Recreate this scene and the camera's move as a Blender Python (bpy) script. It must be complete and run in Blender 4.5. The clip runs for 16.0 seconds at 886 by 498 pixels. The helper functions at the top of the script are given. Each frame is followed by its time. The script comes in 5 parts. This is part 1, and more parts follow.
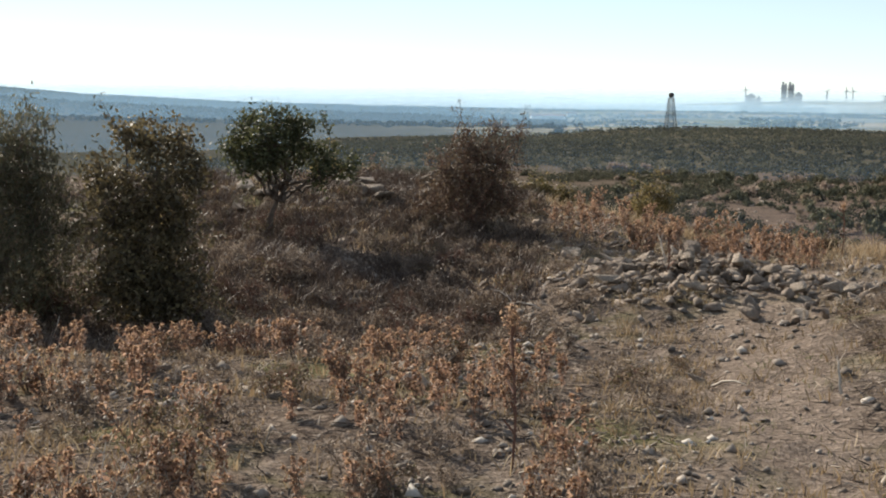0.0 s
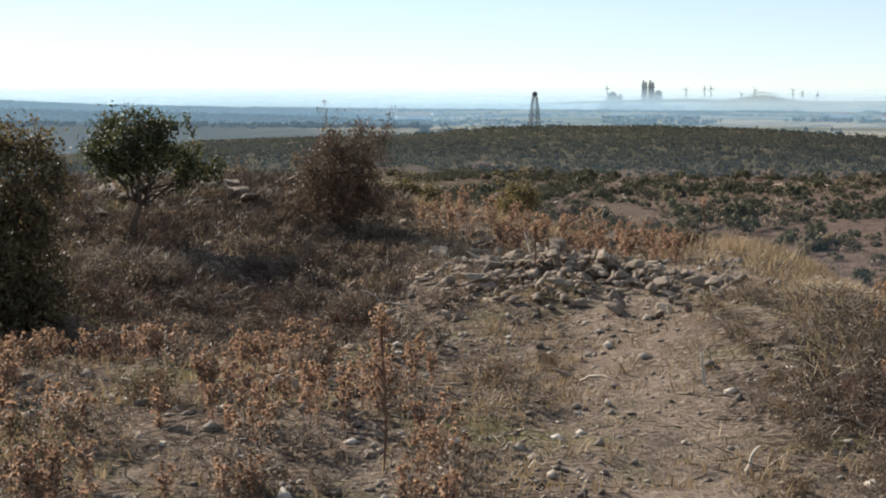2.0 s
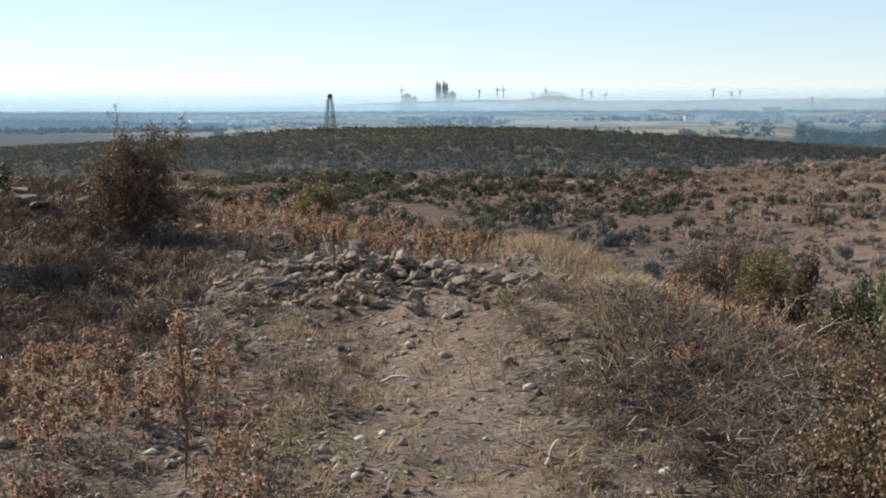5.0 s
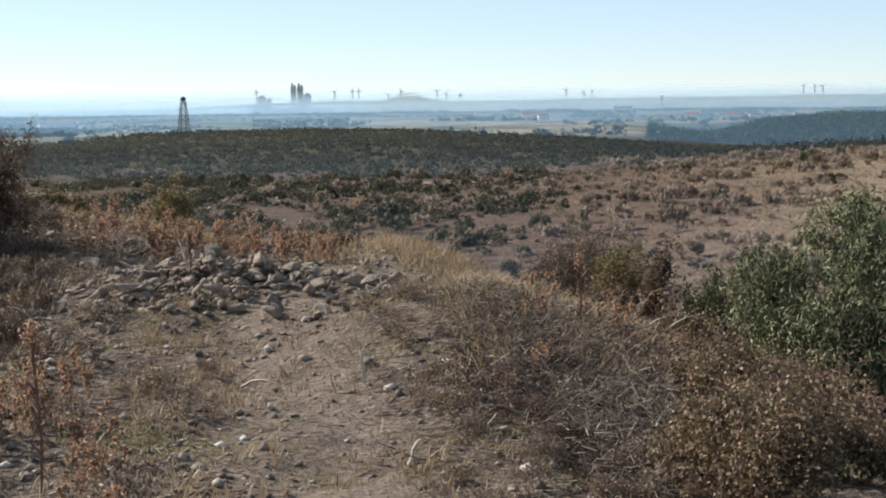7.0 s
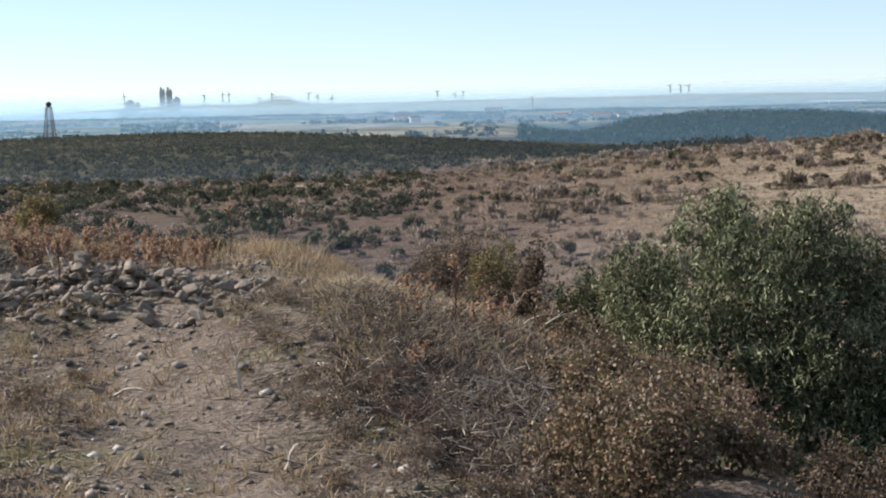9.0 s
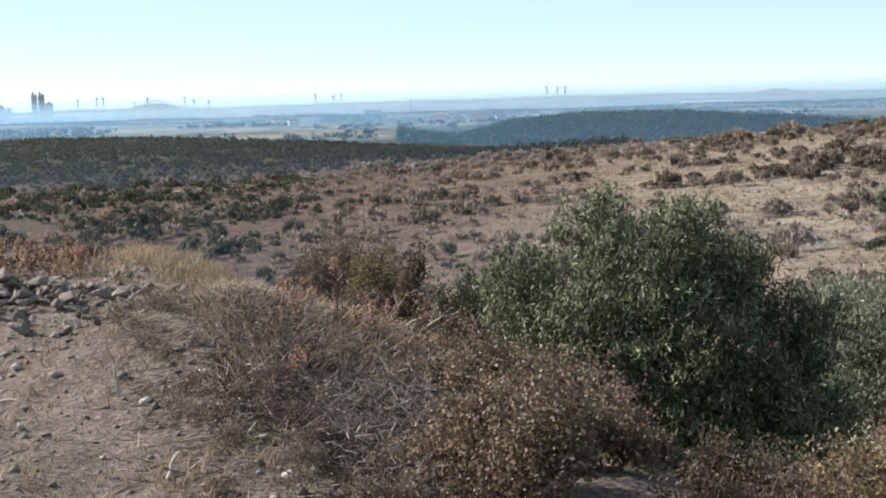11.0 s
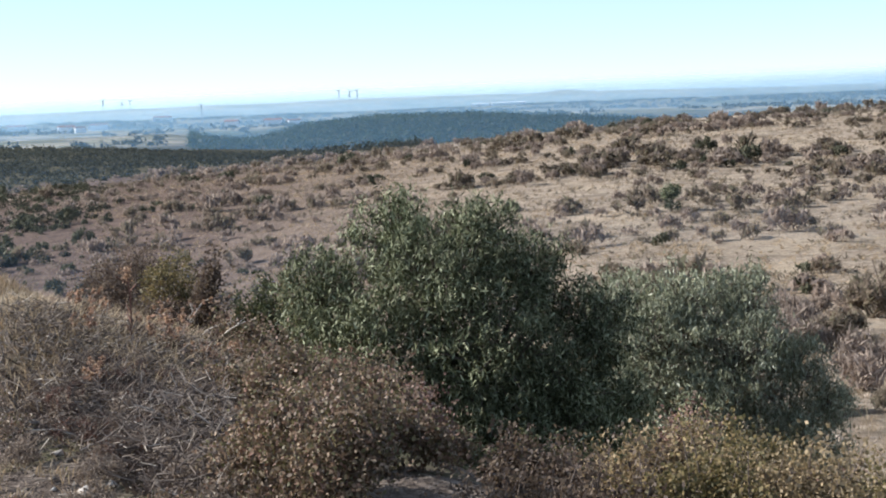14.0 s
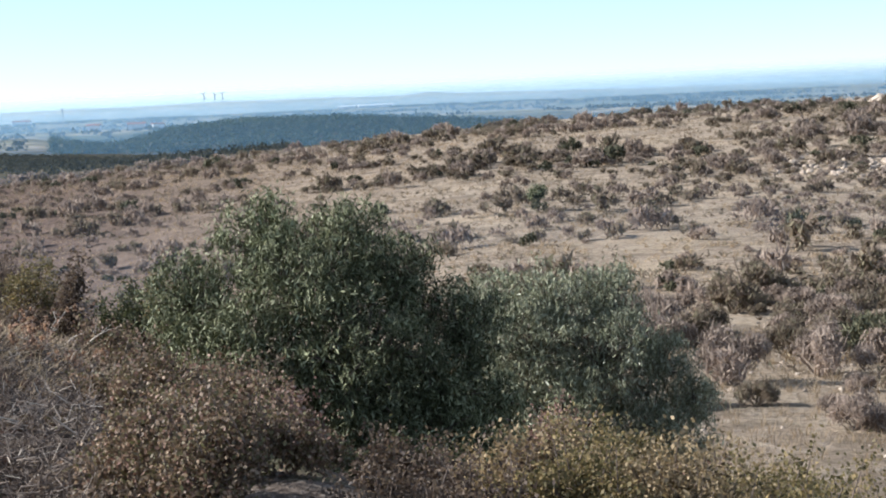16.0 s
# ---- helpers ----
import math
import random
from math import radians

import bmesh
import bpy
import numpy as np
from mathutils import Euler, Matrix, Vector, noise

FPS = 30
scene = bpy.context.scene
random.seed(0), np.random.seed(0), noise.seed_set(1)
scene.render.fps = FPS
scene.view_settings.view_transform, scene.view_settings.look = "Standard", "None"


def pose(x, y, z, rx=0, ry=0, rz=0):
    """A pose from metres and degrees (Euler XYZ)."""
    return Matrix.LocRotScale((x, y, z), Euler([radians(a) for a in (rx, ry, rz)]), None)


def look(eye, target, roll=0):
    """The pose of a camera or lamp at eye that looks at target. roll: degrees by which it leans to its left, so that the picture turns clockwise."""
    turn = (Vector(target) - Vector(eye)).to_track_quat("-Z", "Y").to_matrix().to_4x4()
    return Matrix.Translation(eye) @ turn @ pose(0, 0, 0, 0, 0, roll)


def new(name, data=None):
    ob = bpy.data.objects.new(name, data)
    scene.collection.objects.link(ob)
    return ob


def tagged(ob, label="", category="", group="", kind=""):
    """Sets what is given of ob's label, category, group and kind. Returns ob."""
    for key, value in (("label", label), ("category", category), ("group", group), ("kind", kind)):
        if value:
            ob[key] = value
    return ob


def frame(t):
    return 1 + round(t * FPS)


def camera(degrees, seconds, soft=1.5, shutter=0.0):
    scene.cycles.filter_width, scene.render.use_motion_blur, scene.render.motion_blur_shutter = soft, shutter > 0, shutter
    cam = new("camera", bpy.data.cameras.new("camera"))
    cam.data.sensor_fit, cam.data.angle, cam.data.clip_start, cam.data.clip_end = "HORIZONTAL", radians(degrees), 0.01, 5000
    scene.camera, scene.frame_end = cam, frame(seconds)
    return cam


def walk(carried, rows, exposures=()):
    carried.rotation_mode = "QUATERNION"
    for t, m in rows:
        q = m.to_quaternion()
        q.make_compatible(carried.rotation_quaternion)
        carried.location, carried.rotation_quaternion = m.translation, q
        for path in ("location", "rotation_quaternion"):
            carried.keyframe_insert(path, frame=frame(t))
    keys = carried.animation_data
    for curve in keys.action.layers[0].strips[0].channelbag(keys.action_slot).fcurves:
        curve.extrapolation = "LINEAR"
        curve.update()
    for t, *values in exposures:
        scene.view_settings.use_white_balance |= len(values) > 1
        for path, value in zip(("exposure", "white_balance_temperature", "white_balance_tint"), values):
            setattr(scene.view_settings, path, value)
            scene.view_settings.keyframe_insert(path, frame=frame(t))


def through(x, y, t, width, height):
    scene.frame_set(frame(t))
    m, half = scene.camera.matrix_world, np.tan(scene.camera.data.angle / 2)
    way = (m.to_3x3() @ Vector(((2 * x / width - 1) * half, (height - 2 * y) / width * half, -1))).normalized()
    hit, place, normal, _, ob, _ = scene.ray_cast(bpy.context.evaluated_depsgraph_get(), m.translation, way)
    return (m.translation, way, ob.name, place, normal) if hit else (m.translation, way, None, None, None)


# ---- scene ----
cam = camera(33.69, 16.0, soft=1.9)
EYE = Vector((0.0, 0.0, 1.65))
# seconds, heading clockwise from +y, pitch, roll in degrees: a standing pan
TURNS = [
    (0.0, 0.27, -5.89, 0.89), (0.5, 1.51, -5.89, 0.69), (1.0, 2.87, -5.88, 0.58), (1.5, 4.12, -5.85, 0.55),
    (2.0, 5.47, -5.82, 0.39), (2.5, 6.71, -5.80, 0.27), (3.0, 8.07, -5.77, 0.23), (3.5, 9.32, -5.76, 0.08),
    (4.0, 10.68, -5.75, -0.02), (6.5, 17.51, -5.71, -0.57), (7.0, 18.95, -5.72, -0.72), (7.5, 20.22, -5.71, -0.75),
    (8.0, 21.53, -5.71, -0.96), (10.5, 27.32, -5.72, -1.44), (11.0, 28.59, -5.73, -1.62), (11.5, 29.85, -5.73, -1.72),
    (12.0, 31.24, -5.76, -1.85), (12.5, 32.53, -5.79, -1.87), (13.0, 33.91, -5.80, -2.08), (13.5, 35.20, -5.84, -2.22),
    (14.0, 36.59, -5.87, -2.36), (14.5, 37.88, -5.91, -2.36), (15.0, 39.25, -5.94, -2.56), (15.5, 40.47, -5.98, -2.72),
    (16.0, 41.75, -6.00, -2.64)]


def heading(az, el=0.0):
    a, e = radians(az), radians(el)
    return Vector((math.sin(a) * math.cos(e), math.cos(a) * math.cos(e), math.sin(e)))


walk(cam, [(t, look(EYE, EYE + 10 * heading(az, el), roll)) for t, az, el, roll in TURNS],
     exposures=[(0.0, 0.90, 6380, 10.5), (4.0, 0.77, 6200, 10.5), (8.0, 0.82, 5930, 10.5), (11.0, 1.0, 5650, 10.5), (16.0, 1.12, 5500, 10.5)])

# ---- light ----
SUN_AZ, SUN_EL = -40.0, 29.0
world = bpy.data.worlds.new("sky")
scene.world = world
world.use_nodes = True
wn = world.node_tree
wn.nodes.clear()
sky = wn.nodes.new("ShaderNodeTexSky")
sky.sky_type = "NISHITA"
sky.sun_disc = False
sky.sun_elevation, sky.sun_rotation = radians(SUN_EL), radians(SUN_AZ)
sky.air_density, sky.dust_density, sky.ozone_density, sky.altitude = 0.8, 0.0, 1.2, 800
back = wn.nodes.new("ShaderNodeBackground")
back.inputs["Strength"].default_value = 0.085
wout = wn.nodes.new("ShaderNodeOutputWorld")
veil = wn.nodes.new("ShaderNodeMix")  # thin even haze over the whole sky
veil.data_type = "RGBA"
veil.inputs[0].default_value = 0.46
veil.inputs[7].default_value = (4.4, 4.9, 5.3, 1)
wn.links.new(sky.outputs[0], veil.inputs[6])
wn.links.new(veil.outputs[2], back.inputs[0])
wn.links.new(back.outputs[0], wout.inputs[0])
sun = new("sun", bpy.data.lights.new("sun", "SUN"))
sun.data.energy, sun.data.angle, sun.data.color = 5.0, radians(0.6), (1.0, 0.90, 0.76)
sun.matrix_world = look(heading(SUN_AZ, SUN_EL) * 50, (0, 0, 0))


# ---- materials ----
class Mat:
    """A small node builder."""

    def __init__(self, name):
        self.m = bpy.data.materials.new(name)
        self.m.use_nodes = True
        self.t = self.m.node_tree
        self.t.nodes.clear()
        self.out = self.n("ShaderNodeOutputMaterial")

    def n(self, kind, **sets):
        node = self.t.nodes.new(kind)
        for k, v in sets.items():
            if k == "operation":
                node.operation = v
            elif k == "data_type":
                node.data_type = v
            elif k == "blend_type":
                node.blend_type = v
            elif k == "attribute_name":
                node.attribute_name = v
        return node

    def put(self, a, b):
        self.t.links.new(a, b)

    def value(self, socket, v):
        if isinstance(v, bpy.types.NodeSocket):
            self.put(v, socket)
        else:
            socket.default_value = v

    def noise(self, scale, detail=4.0, rough=0.6, vec=None):
        node = self.n("ShaderNodeTexNoise")
        node.inputs["Scale"].default_value = scale
        node.inputs["Detail"].default_value = detail
        node.inputs["Roughness"].default_value = rough
        if vec is not None:
            self.put(vec, node.inputs["Vector"])
        return node.outputs["Fac"]

    def where(self):
        return self.n("ShaderNodeNewGeometry").outputs["Position"]

    def island(self):
        return self.n("ShaderNodeNewGeometry").outputs["Random Per Island"]

    def each(self):
        return self.n("ShaderNodeObjectInfo").outputs["Random"]

    def attr(self, name):
        return self.n("ShaderNodeAttribute", attribute_name=name).outputs["Fac"]

    def math(self, op, a, b=0.0):
        node = self.n("ShaderNodeMath", operation=op)
        self.value(node.inputs[0], a)
        self.value(node.inputs[1], b)
        return node.outputs[0]

    def ramp(self, fac, *stops):
        node = self.n("ShaderNodeValToRGB")
        e = node.color_ramp.elements
        while len(e) < len(stops):
            e.new(0.5)
        for el, (p, c) in zip(e, stops):
            el.position = p
            el.color = (*c, 1) if isinstance(c, tuple) else (c, c, c, 1)
        self.put(fac, node.inputs[0])
        return node.outputs[0]

    def mix(self, fac, a, b, kind="MIX"):
        node = self.n("ShaderNodeMix", data_type="RGBA", blend_type=kind)
        self.value(node.inputs[0], fac)
        for s, v in ((node.inputs[6], a), (node.inputs[7], b)):
            if isinstance(v, tuple):
                v = (*v, 1)
            self.value(s, v)
        return node.outputs[2]

    def bump(self, height, dist, strength=1.0):
        node = self.n("ShaderNodeBump")
        node.inputs["Distance"].default_value = dist
        node.inputs["Strength"].default_value = strength
        self.put(height, node.inputs["Height"])
        return node.outputs[0]

    def surface(self, colour, rough=0.9, normal=None, spec=0.25, metal=0.0):
        p = self.n("ShaderNodeBsdfPrincipled")
        self.value(p.inputs["Base Color"], (*colour, 1) if isinstance(colour, tuple) else colour)
        self.value(p.inputs["Roughness"], rough)
        p.inputs["Specular IOR Level"].default_value = spec
        p.inputs["Metallic"].default_value = metal
        if normal is not None:
            self.put(normal, p.inputs["Normal"])
        self.put(p.outputs[0], self.out.inputs[0])
        return p

    def leaf(self, colour, through=0.35, rough=0.6):
        """Thin leaf: partly lets light through."""
        p = self.surface(colour, rough)
        tr = self.n("ShaderNodeBsdfTranslucent")
        self.value(tr.inputs[0], colour)
        mx = self.n("ShaderNodeMixShader")
        mx.inputs[0].default_value = through
        self.put(p.outputs[0], mx.inputs[1])
        self.put(tr.outputs[0], mx.inputs[2])
        self.put(mx.outputs[0], self.out.inputs[0])
        return self


def leafmat(name, *colours, through=0.35, rough=0.6):
    m = Mat(name)
    stops = [(i / max(1, len(colours) - 1), c) for i, c in enumerate(colours)]
    c = m.ramp(m.island(), *stops)
    v = m.ramp(m.noise(1.7, 2), (0.3, 0.72), (0.7, 1.2))
    m.leaf(m.mix(1.0, c, v, "MULTIPLY"), through, rough)
    return m.m


OLIVE = leafmat("olive_leaf", (0.036, 0.04, 0.016), (0.10, 0.106, 0.044), (0.36, 0.365, 0.21), through=0.1, rough=0.65)
OLIVE_PALE = leafmat("pale_olive_leaf", (0.13, 0.135, 0.07), (0.23, 0.235, 0.145), (0.42, 0.41, 0.27), through=0.14, rough=0.45)
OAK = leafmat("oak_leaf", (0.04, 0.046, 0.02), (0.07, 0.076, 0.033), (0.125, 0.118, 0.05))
YELLOW = leafmat("yellowing_leaf", (0.08, 0.07, 0.028), (0.16, 0.128, 0.05), (0.29, 0.21, 0.09))
BRAMBLE = leafmat("autumn_bramble_leaf", (0.055, 0.04, 0.025), (0.17, 0.115, 0.07), (0.125, 0.115, 0.045), (0.18, 0.10, 0.07), (0.38, 0.28, 0.175), through=0.25)
RED = leafmat("reddened_leaf", (0.12, 0.06, 0.046), (0.24, 0.135, 0.10), (0.38, 0.28, 0.20))
TAN = leafmat("tan_bramble_leaf", (0.10, 0.075, 0.036), (0.25, 0.18, 0.09), (0.43, 0.32, 0.18))
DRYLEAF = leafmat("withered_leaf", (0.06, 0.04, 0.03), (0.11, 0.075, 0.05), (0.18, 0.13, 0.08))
THISTLE = leafmat("dry_thistle_leaf", (0.16, 0.092, 0.062), (0.32, 0.195, 0.13), (0.48, 0.325, 0.225), through=0.5)
HEAD = leafmat("dry_thistle_head", (0.17, 0.095, 0.06), (0.40, 0.25, 0.15), (0.56, 0.395, 0.25), through=0.5)
STRAW = leafmat("straw", (0.22, 0.15, 0.085), (0.33, 0.24, 0.14), (0.42, 0.32, 0.19), through=0.3)
FARLEAF = leafmat("steppe_shrub", (0.13, 0.098, 0.072), (0.23, 0.175, 0.122), (0.19, 0.168, 0.10), through=0.3, rough=0.8)
SCRUB = leafmat("dark_scrub", (0.055, 0.058, 0.034), (0.09, 0.087, 0.05), (0.14, 0.126, 0.072), through=0.15, rough=0.8)


def twigmat(name, dark, light):
    m = Mat(name)
    c = m.ramp(m.noise(35, 3), (0.3, dark), (0.7, light))
    m.surface(m.mix(m.math("MULTIPLY", m.island(), 0.5), c, light), 0.85)
    return m.m


TWIG = twigmat("dry_twig", (0.09, 0.065, 0.05), (0.19, 0.145, 0.11))
PALETWIG = twigmat("bleached_twig", (0.30, 0.25, 0.19), (0.48, 0.42, 0.34))
REDTWIG = twigmat("reddish_twig", (0.10, 0.05, 0.035), (0.17, 0.09, 0.06))
BARK = twigmat("bark", (0.05, 0.038, 0.03), (0.12, 0.09, 0.065))


def stonemat(name="limestone", tone_=1.0):
    m = Mat(name)
    p = m.n("ShaderNodeTexCoord").outputs["Object"]
    c = m.ramp(m.noise(9, 5, 0.7, p), (0.3, (0.25, 0.20, 0.155)), (0.55, (0.43, 0.36, 0.285)), (0.75, (0.64, 0.555, 0.455)))
    tone = m.ramp(m.each(), (0.0, (0.55, 0.52, 0.5)), (0.6, (0.95, 0.92, 0.88)), (1.0, (1.25, 1.22, 1.18)))
    lich = m.ramp(m.noise(22, 3, 0.6, p), (0.58, 0.0), (0.66, 0.6))
    c = m.mix(1.0, m.mix(1.0, c, tone, "MULTIPLY"), (tone_, tone_, tone_), "MULTIPLY")
    c = m.mix(lich, c, (0.16, 0.14, 0.11))
    m.surface(c, 0.9, m.bump(m.noise(30, 5, 0.7, p), 0.02))
    return m.m


STONE = stonemat()
# the same limestone with its whole colour multiplied by 0.6
DARKSTONE = stonemat("dark_limestone", 0.6)


def groundmat():
    m = Mat("dry_hill_soil")
    p = m.where()
    big, mid, fine = m.noise(0.35, 4, 0.6, p), m.noise(2.2, 5, 0.65, p), m.noise(22, 4, 0.7, p)
    soil = m.ramp(mid, (0.3, (0.10, 0.077, 0.06)), (0.5, (0.21, 0.166, 0.13)), (0.68, (0.35, 0.285, 0.225)))
    litter = m.ramp(fine, (0.38, (0.05, 0.038, 0.031)), (0.52, (0.15, 0.117, 0.093)), (0.66, (0.37, 0.305, 0.245)))
    c = m.mix(m.ramp(m.noise(5, 4, 0.6, p), (0.4, 0.3), (0.6, 0.95)), soil, litter)
    moss = m.math("MULTIPLY", m.ramp(m.noise(0.8, 3, 0.6, p), (0.52, 0.0), (0.66, 0.55)), m.attr("top"))
    c = m.mix(moss, c, (0.15, 0.155, 0.055))
    path = m.mix(m.ramp(fine, (0.3, 0.0), (0.7, 1.0)), (0.19, 0.148, 0.118), (0.38, 0.302, 0.235))
    c = m.mix(m.math("MULTIPLY", m.attr("path"), m.ramp(mid, (0.3, 0.2), (0.6, 0.75))), c, path)
    # opposite slope: dry grass, bare earth, pale stony patches
    steppe = m.ramp(m.noise(0.09, 5, 0.65, p), (0.3, (0.19, 0.147, 0.11)), (0.5, (0.305, 0.237, 0.168)), (0.7, (0.42, 0.325, 0.215)))
    spots = m.ramp(m.noise(0.75, 6, 0.75, p), (0.5, 0.0), (0.6, 0.85))
    steppe = m.mix(spots, steppe, (0.41, 0.33, 0.235))
    steppe = m.mix(m.ramp(m.noise(3.5, 4, 0.7, p), (0.5, 0.0), (0.66, 0.75)), steppe, (0.55, 0.46, 0.35))
    steppe = m.mix(m.ramp(m.noise(7.0, 3, 0.7, p), (0.48, 0.0), (0.6, 0.6)), steppe, (0.14, 0.108, 0.08))
    weeds = m.ramp(m.noise(0.4, 6, 0.75, p), (0.5, 0.0), (0.62, 0.5))
    steppe = m.mix(weeds, steppe, (0.085, 0.068, 0.05))
    # steppe colour multiplied down to a dull mauve towards the slope's left
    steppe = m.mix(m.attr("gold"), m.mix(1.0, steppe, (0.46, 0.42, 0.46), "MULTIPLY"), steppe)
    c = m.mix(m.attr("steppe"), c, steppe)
    shrubby = m.ramp(m.noise(0.25, 5, 0.7, p), (0.35, (0.05, 0.05, 0.03)), (0.55, (0.085, 0.073, 0.048)), (0.75, (0.15, 0.118, 0.085)))
    c = m.mix(m.attr("scrub"), c, shrubby)
    # the plain: fields and tree belts
    f1, f2 = m.noise(0.006, 3, 0.5, p), m.noise(0.028, 4, 0.6, p)
    plain = m.ramp(f1, (0.36, (0.13, 0.14, 0.08)), (0.46, (0.26, 0.22, 0.14)), (0.54, (0.37, 0.31, 0.225)), (0.62, (0.20, 0.19, 0.11)))
    plain = m.mix(m.ramp(f2, (0.5, 0.0), (0.58, 0.75)), plain, (0.05, 0.06, 0.035))
    c = m.mix(m.attr("plain"), c, plain)
    c = m.mix(m.attr("water"), c, (0.34, 0.44, 0.50))
    track = m.mix(0.5, (0.36, 0.28, 0.20), (0.42, 0.34, 0.26))
    c = m.mix(m.attr("track"), c, track)
    h = m.math("ADD", m.math("MULTIPLY", fine, 1.6), m.math("ADD", m.noise(70, 3, 0.7, p), m.math("MULTIPLY", m.noise(7, 4, 0.7, p), 3.0)))
    m.surface(c, 1.0, m.bump(h, 0.03, 1.0), 0.0)
    return m.m


GROUND = groundmat()


# ---- land ----
def sstep(a, b, v):
    t = np.clip((v - a) / (b - a), 0, 1)
    return t * t * (3 - 2 * t)


def smax(a, b, k):
    return 0.5 * (a + b + np.sqrt((a - b) ** 2 + k * k))


def wave(x, y, size, seed):
    """Smooth random relief, about -1 to 1."""
    g = np.random.default_rng(seed)
    out = np.zeros_like(x)
    for k in range(14):
        a, ph, s = g.uniform(0, 2 * np.pi), g.uniform(0, 2 * np.pi), g.uniform(0.6, 1.7)
        out += np.sin((x * np.cos(a) + y * np.sin(a)) * 2 * np.pi / (size * s) + ph)
    return out / 5.0


def crest_el(az):
    """Elevation at which the opposite slope's crest shows."""
    return np.interp(az, [-40, -15, -6, 2, 10, 20, 25, 30, 35, 40, 45, 50, 57, 70, 110], [-3.4, -3.4, -3.1, -2.7, -2.85, -2.85, -2.6, -2.28, -2.0, -1.62, -1.25, -1.08, -0.9, -1.4, -2.5])


def rim(x, y):
    """Distance beyond the hilltop's edge."""
    front = 17.7 + 1.9 * (1 - sstep(-1.0, 4.0, x)) + 0.5 * wave(x, y, 7, 3)
    side = 4.75 + 0.15 * (np.clip(y, 4, 15) - 10) + 0.2 * wave(x, y, 5, 4)
    return smax(x - side, y - front, 0.7)


def land(x, y):
    """Height of the land."""
    x, y = np.asarray(x, float), np.asarray(y, float)
    r = np.hypot(x, y) + 1e-6
    az = np.degrees(np.arctan2(x, y))
    # hilltop with its mound, trench, stone heap and brush heap
    mound = 0.62 * sstep(13.9, 17.7, y + 0.12 * x) * (1 - sstep(-0.8, 4.2, x))
    trench = -0.40 * np.exp(-((y - 11.5 - 0.1 * x) / 1.5) ** 2) * (1 - sstep(-0.6, 1.6, x))
    pile = 0.24 * np.exp(-((x - 2.3) / 1.5) ** 2 - ((y - 12.1) / 1.2) ** 2)
    heap = 0.30 * np.exp(-((x - 3.5) / 0.85) ** 2 - ((y - 9.2) / 1.35) ** 2)
    top = mound + trench + pile + heap + 0.05 * wave(x, y, 2.6, 1) + 0.022 * wave(x, y, 0.8, 2) + 0.010 * wave(x, y, 0.33, 9)
    d = rim(x, y)
    top = top - 0.62 * smax(d, 0 * d, 0.35) + 0.01
    # gully and opposite slope
    s = sstep(14, 46, az)
    zc = EYE.z + 220 * np.tan(np.radians(crest_el(az)))
    left = np.interp(r, [0, 24, 50, 75, 120, 170], [-4.0, -7.0, -11.0, -12.0, -10.6, -9.6])
    right = np.interp(r, [0, 24, 38, 50, 75, 120, 170], [-2.4, -3.5, -5.0, -5.8, -6.3, -5.6, -4.0])
    bowl = left * (1 - s) + right * s
    far = sstep(110, 220, r)
    z = smax(top, bowl * (1 - far) + zc * far + (0.10 * wave(x, y, 19, 5) + 0.07 * wave(x, y, 6, 10)) * sstep(20, 60, r), 0.5)
    # the ridge of the watch tower, the wooded ridge, the plain, the hills on the horizon
    ridge_el = np.interp(az, [-20, -8, -4, 3.4, 7, 9.3, 13.5, 17, 20, 24, 27, 31, 45, 70], [-3.2, -2.6, -1.74, -1.5, -1.22, -1.08, -1.0, -1.1, -1.25, -1.45, -1.7, -2.1, -2.4, -2.6])
    zr = EYE.z + 520 * np.tan(np.radians(ridge_el)) + 0.6 * wave(x, y, 60, 6)
    plain = -15.0 + 1.2 * wave(x, y, 700, 7)
    z = np.where(r > 220, zc + (zr - zc) * sstep(220, 520, r), z)
    z = np.where(r > 520, zr + (plain - zr) * sstep(520, 700, r), z)
    wood_el = np.interp(az, [26, 29.5, 31.4, 34, 38, 42, 45, 50], [-1.9, -1.4, -0.9, -0.68, -0.72, -1.0, -1.25, -1.6])
    zw = EYE.z + 950 * np.tan(np.radians(wood_el))
    bump = np.where(r < 950, sstep(560, 950, r), np.exp(-((r - 950) / 130) ** 2)) * sstep(26, 30, az) * (1 - sstep(46, 52, az))
    z = z + (zw - plain) * bump
    hill_el = np.interp(az, [-60, -17, -13.5, -11, -8, -4, 0, 6], [0.5, 0.16, -0.1, -0.18, -0.3, -0.35, -0.5, -0.9])
    zh = EYE.z + 1900 * np.tan(np.radians(hill_el))
    z = z + (zh - plain) * np.where(r < 1900, sstep(620, 1900, r), np.exp(-((r - 1900) / 420) ** 2)) * (1 - sstep(1, 9, az)) * sstep(-160, -100, az)
    hor_el = np.interp(az, [-20, 2, 5, 15, 24, 34, 42, 57], [-0.35, -0.32, -0.24, 0.0, 0.08, 0.12, 0.06, -0.2]) + 0.02 * wave(az * 10, 0 * az, 60, 8)
    zz = EYE.z + 4400 * np.tan(np.radians(hor_el))
    z = z + (zz - plain) * sstep(3300, 4400, r)
    peak = 0.34 * np.exp(-((az - 17.7) / 0.75) ** 2) + 0.16 * np.exp(-((az - 14) / 3.5) ** 2) + 0.12 * np.exp(-((az - 41.5) / 0.7) ** 2)
    z = z + 4700 * np.tan(np.radians(peak)) * sstep(4450, 4700, r)
    return z


def height(x, y):
    return float(land(np.array([x]), np.array([y]))[0])


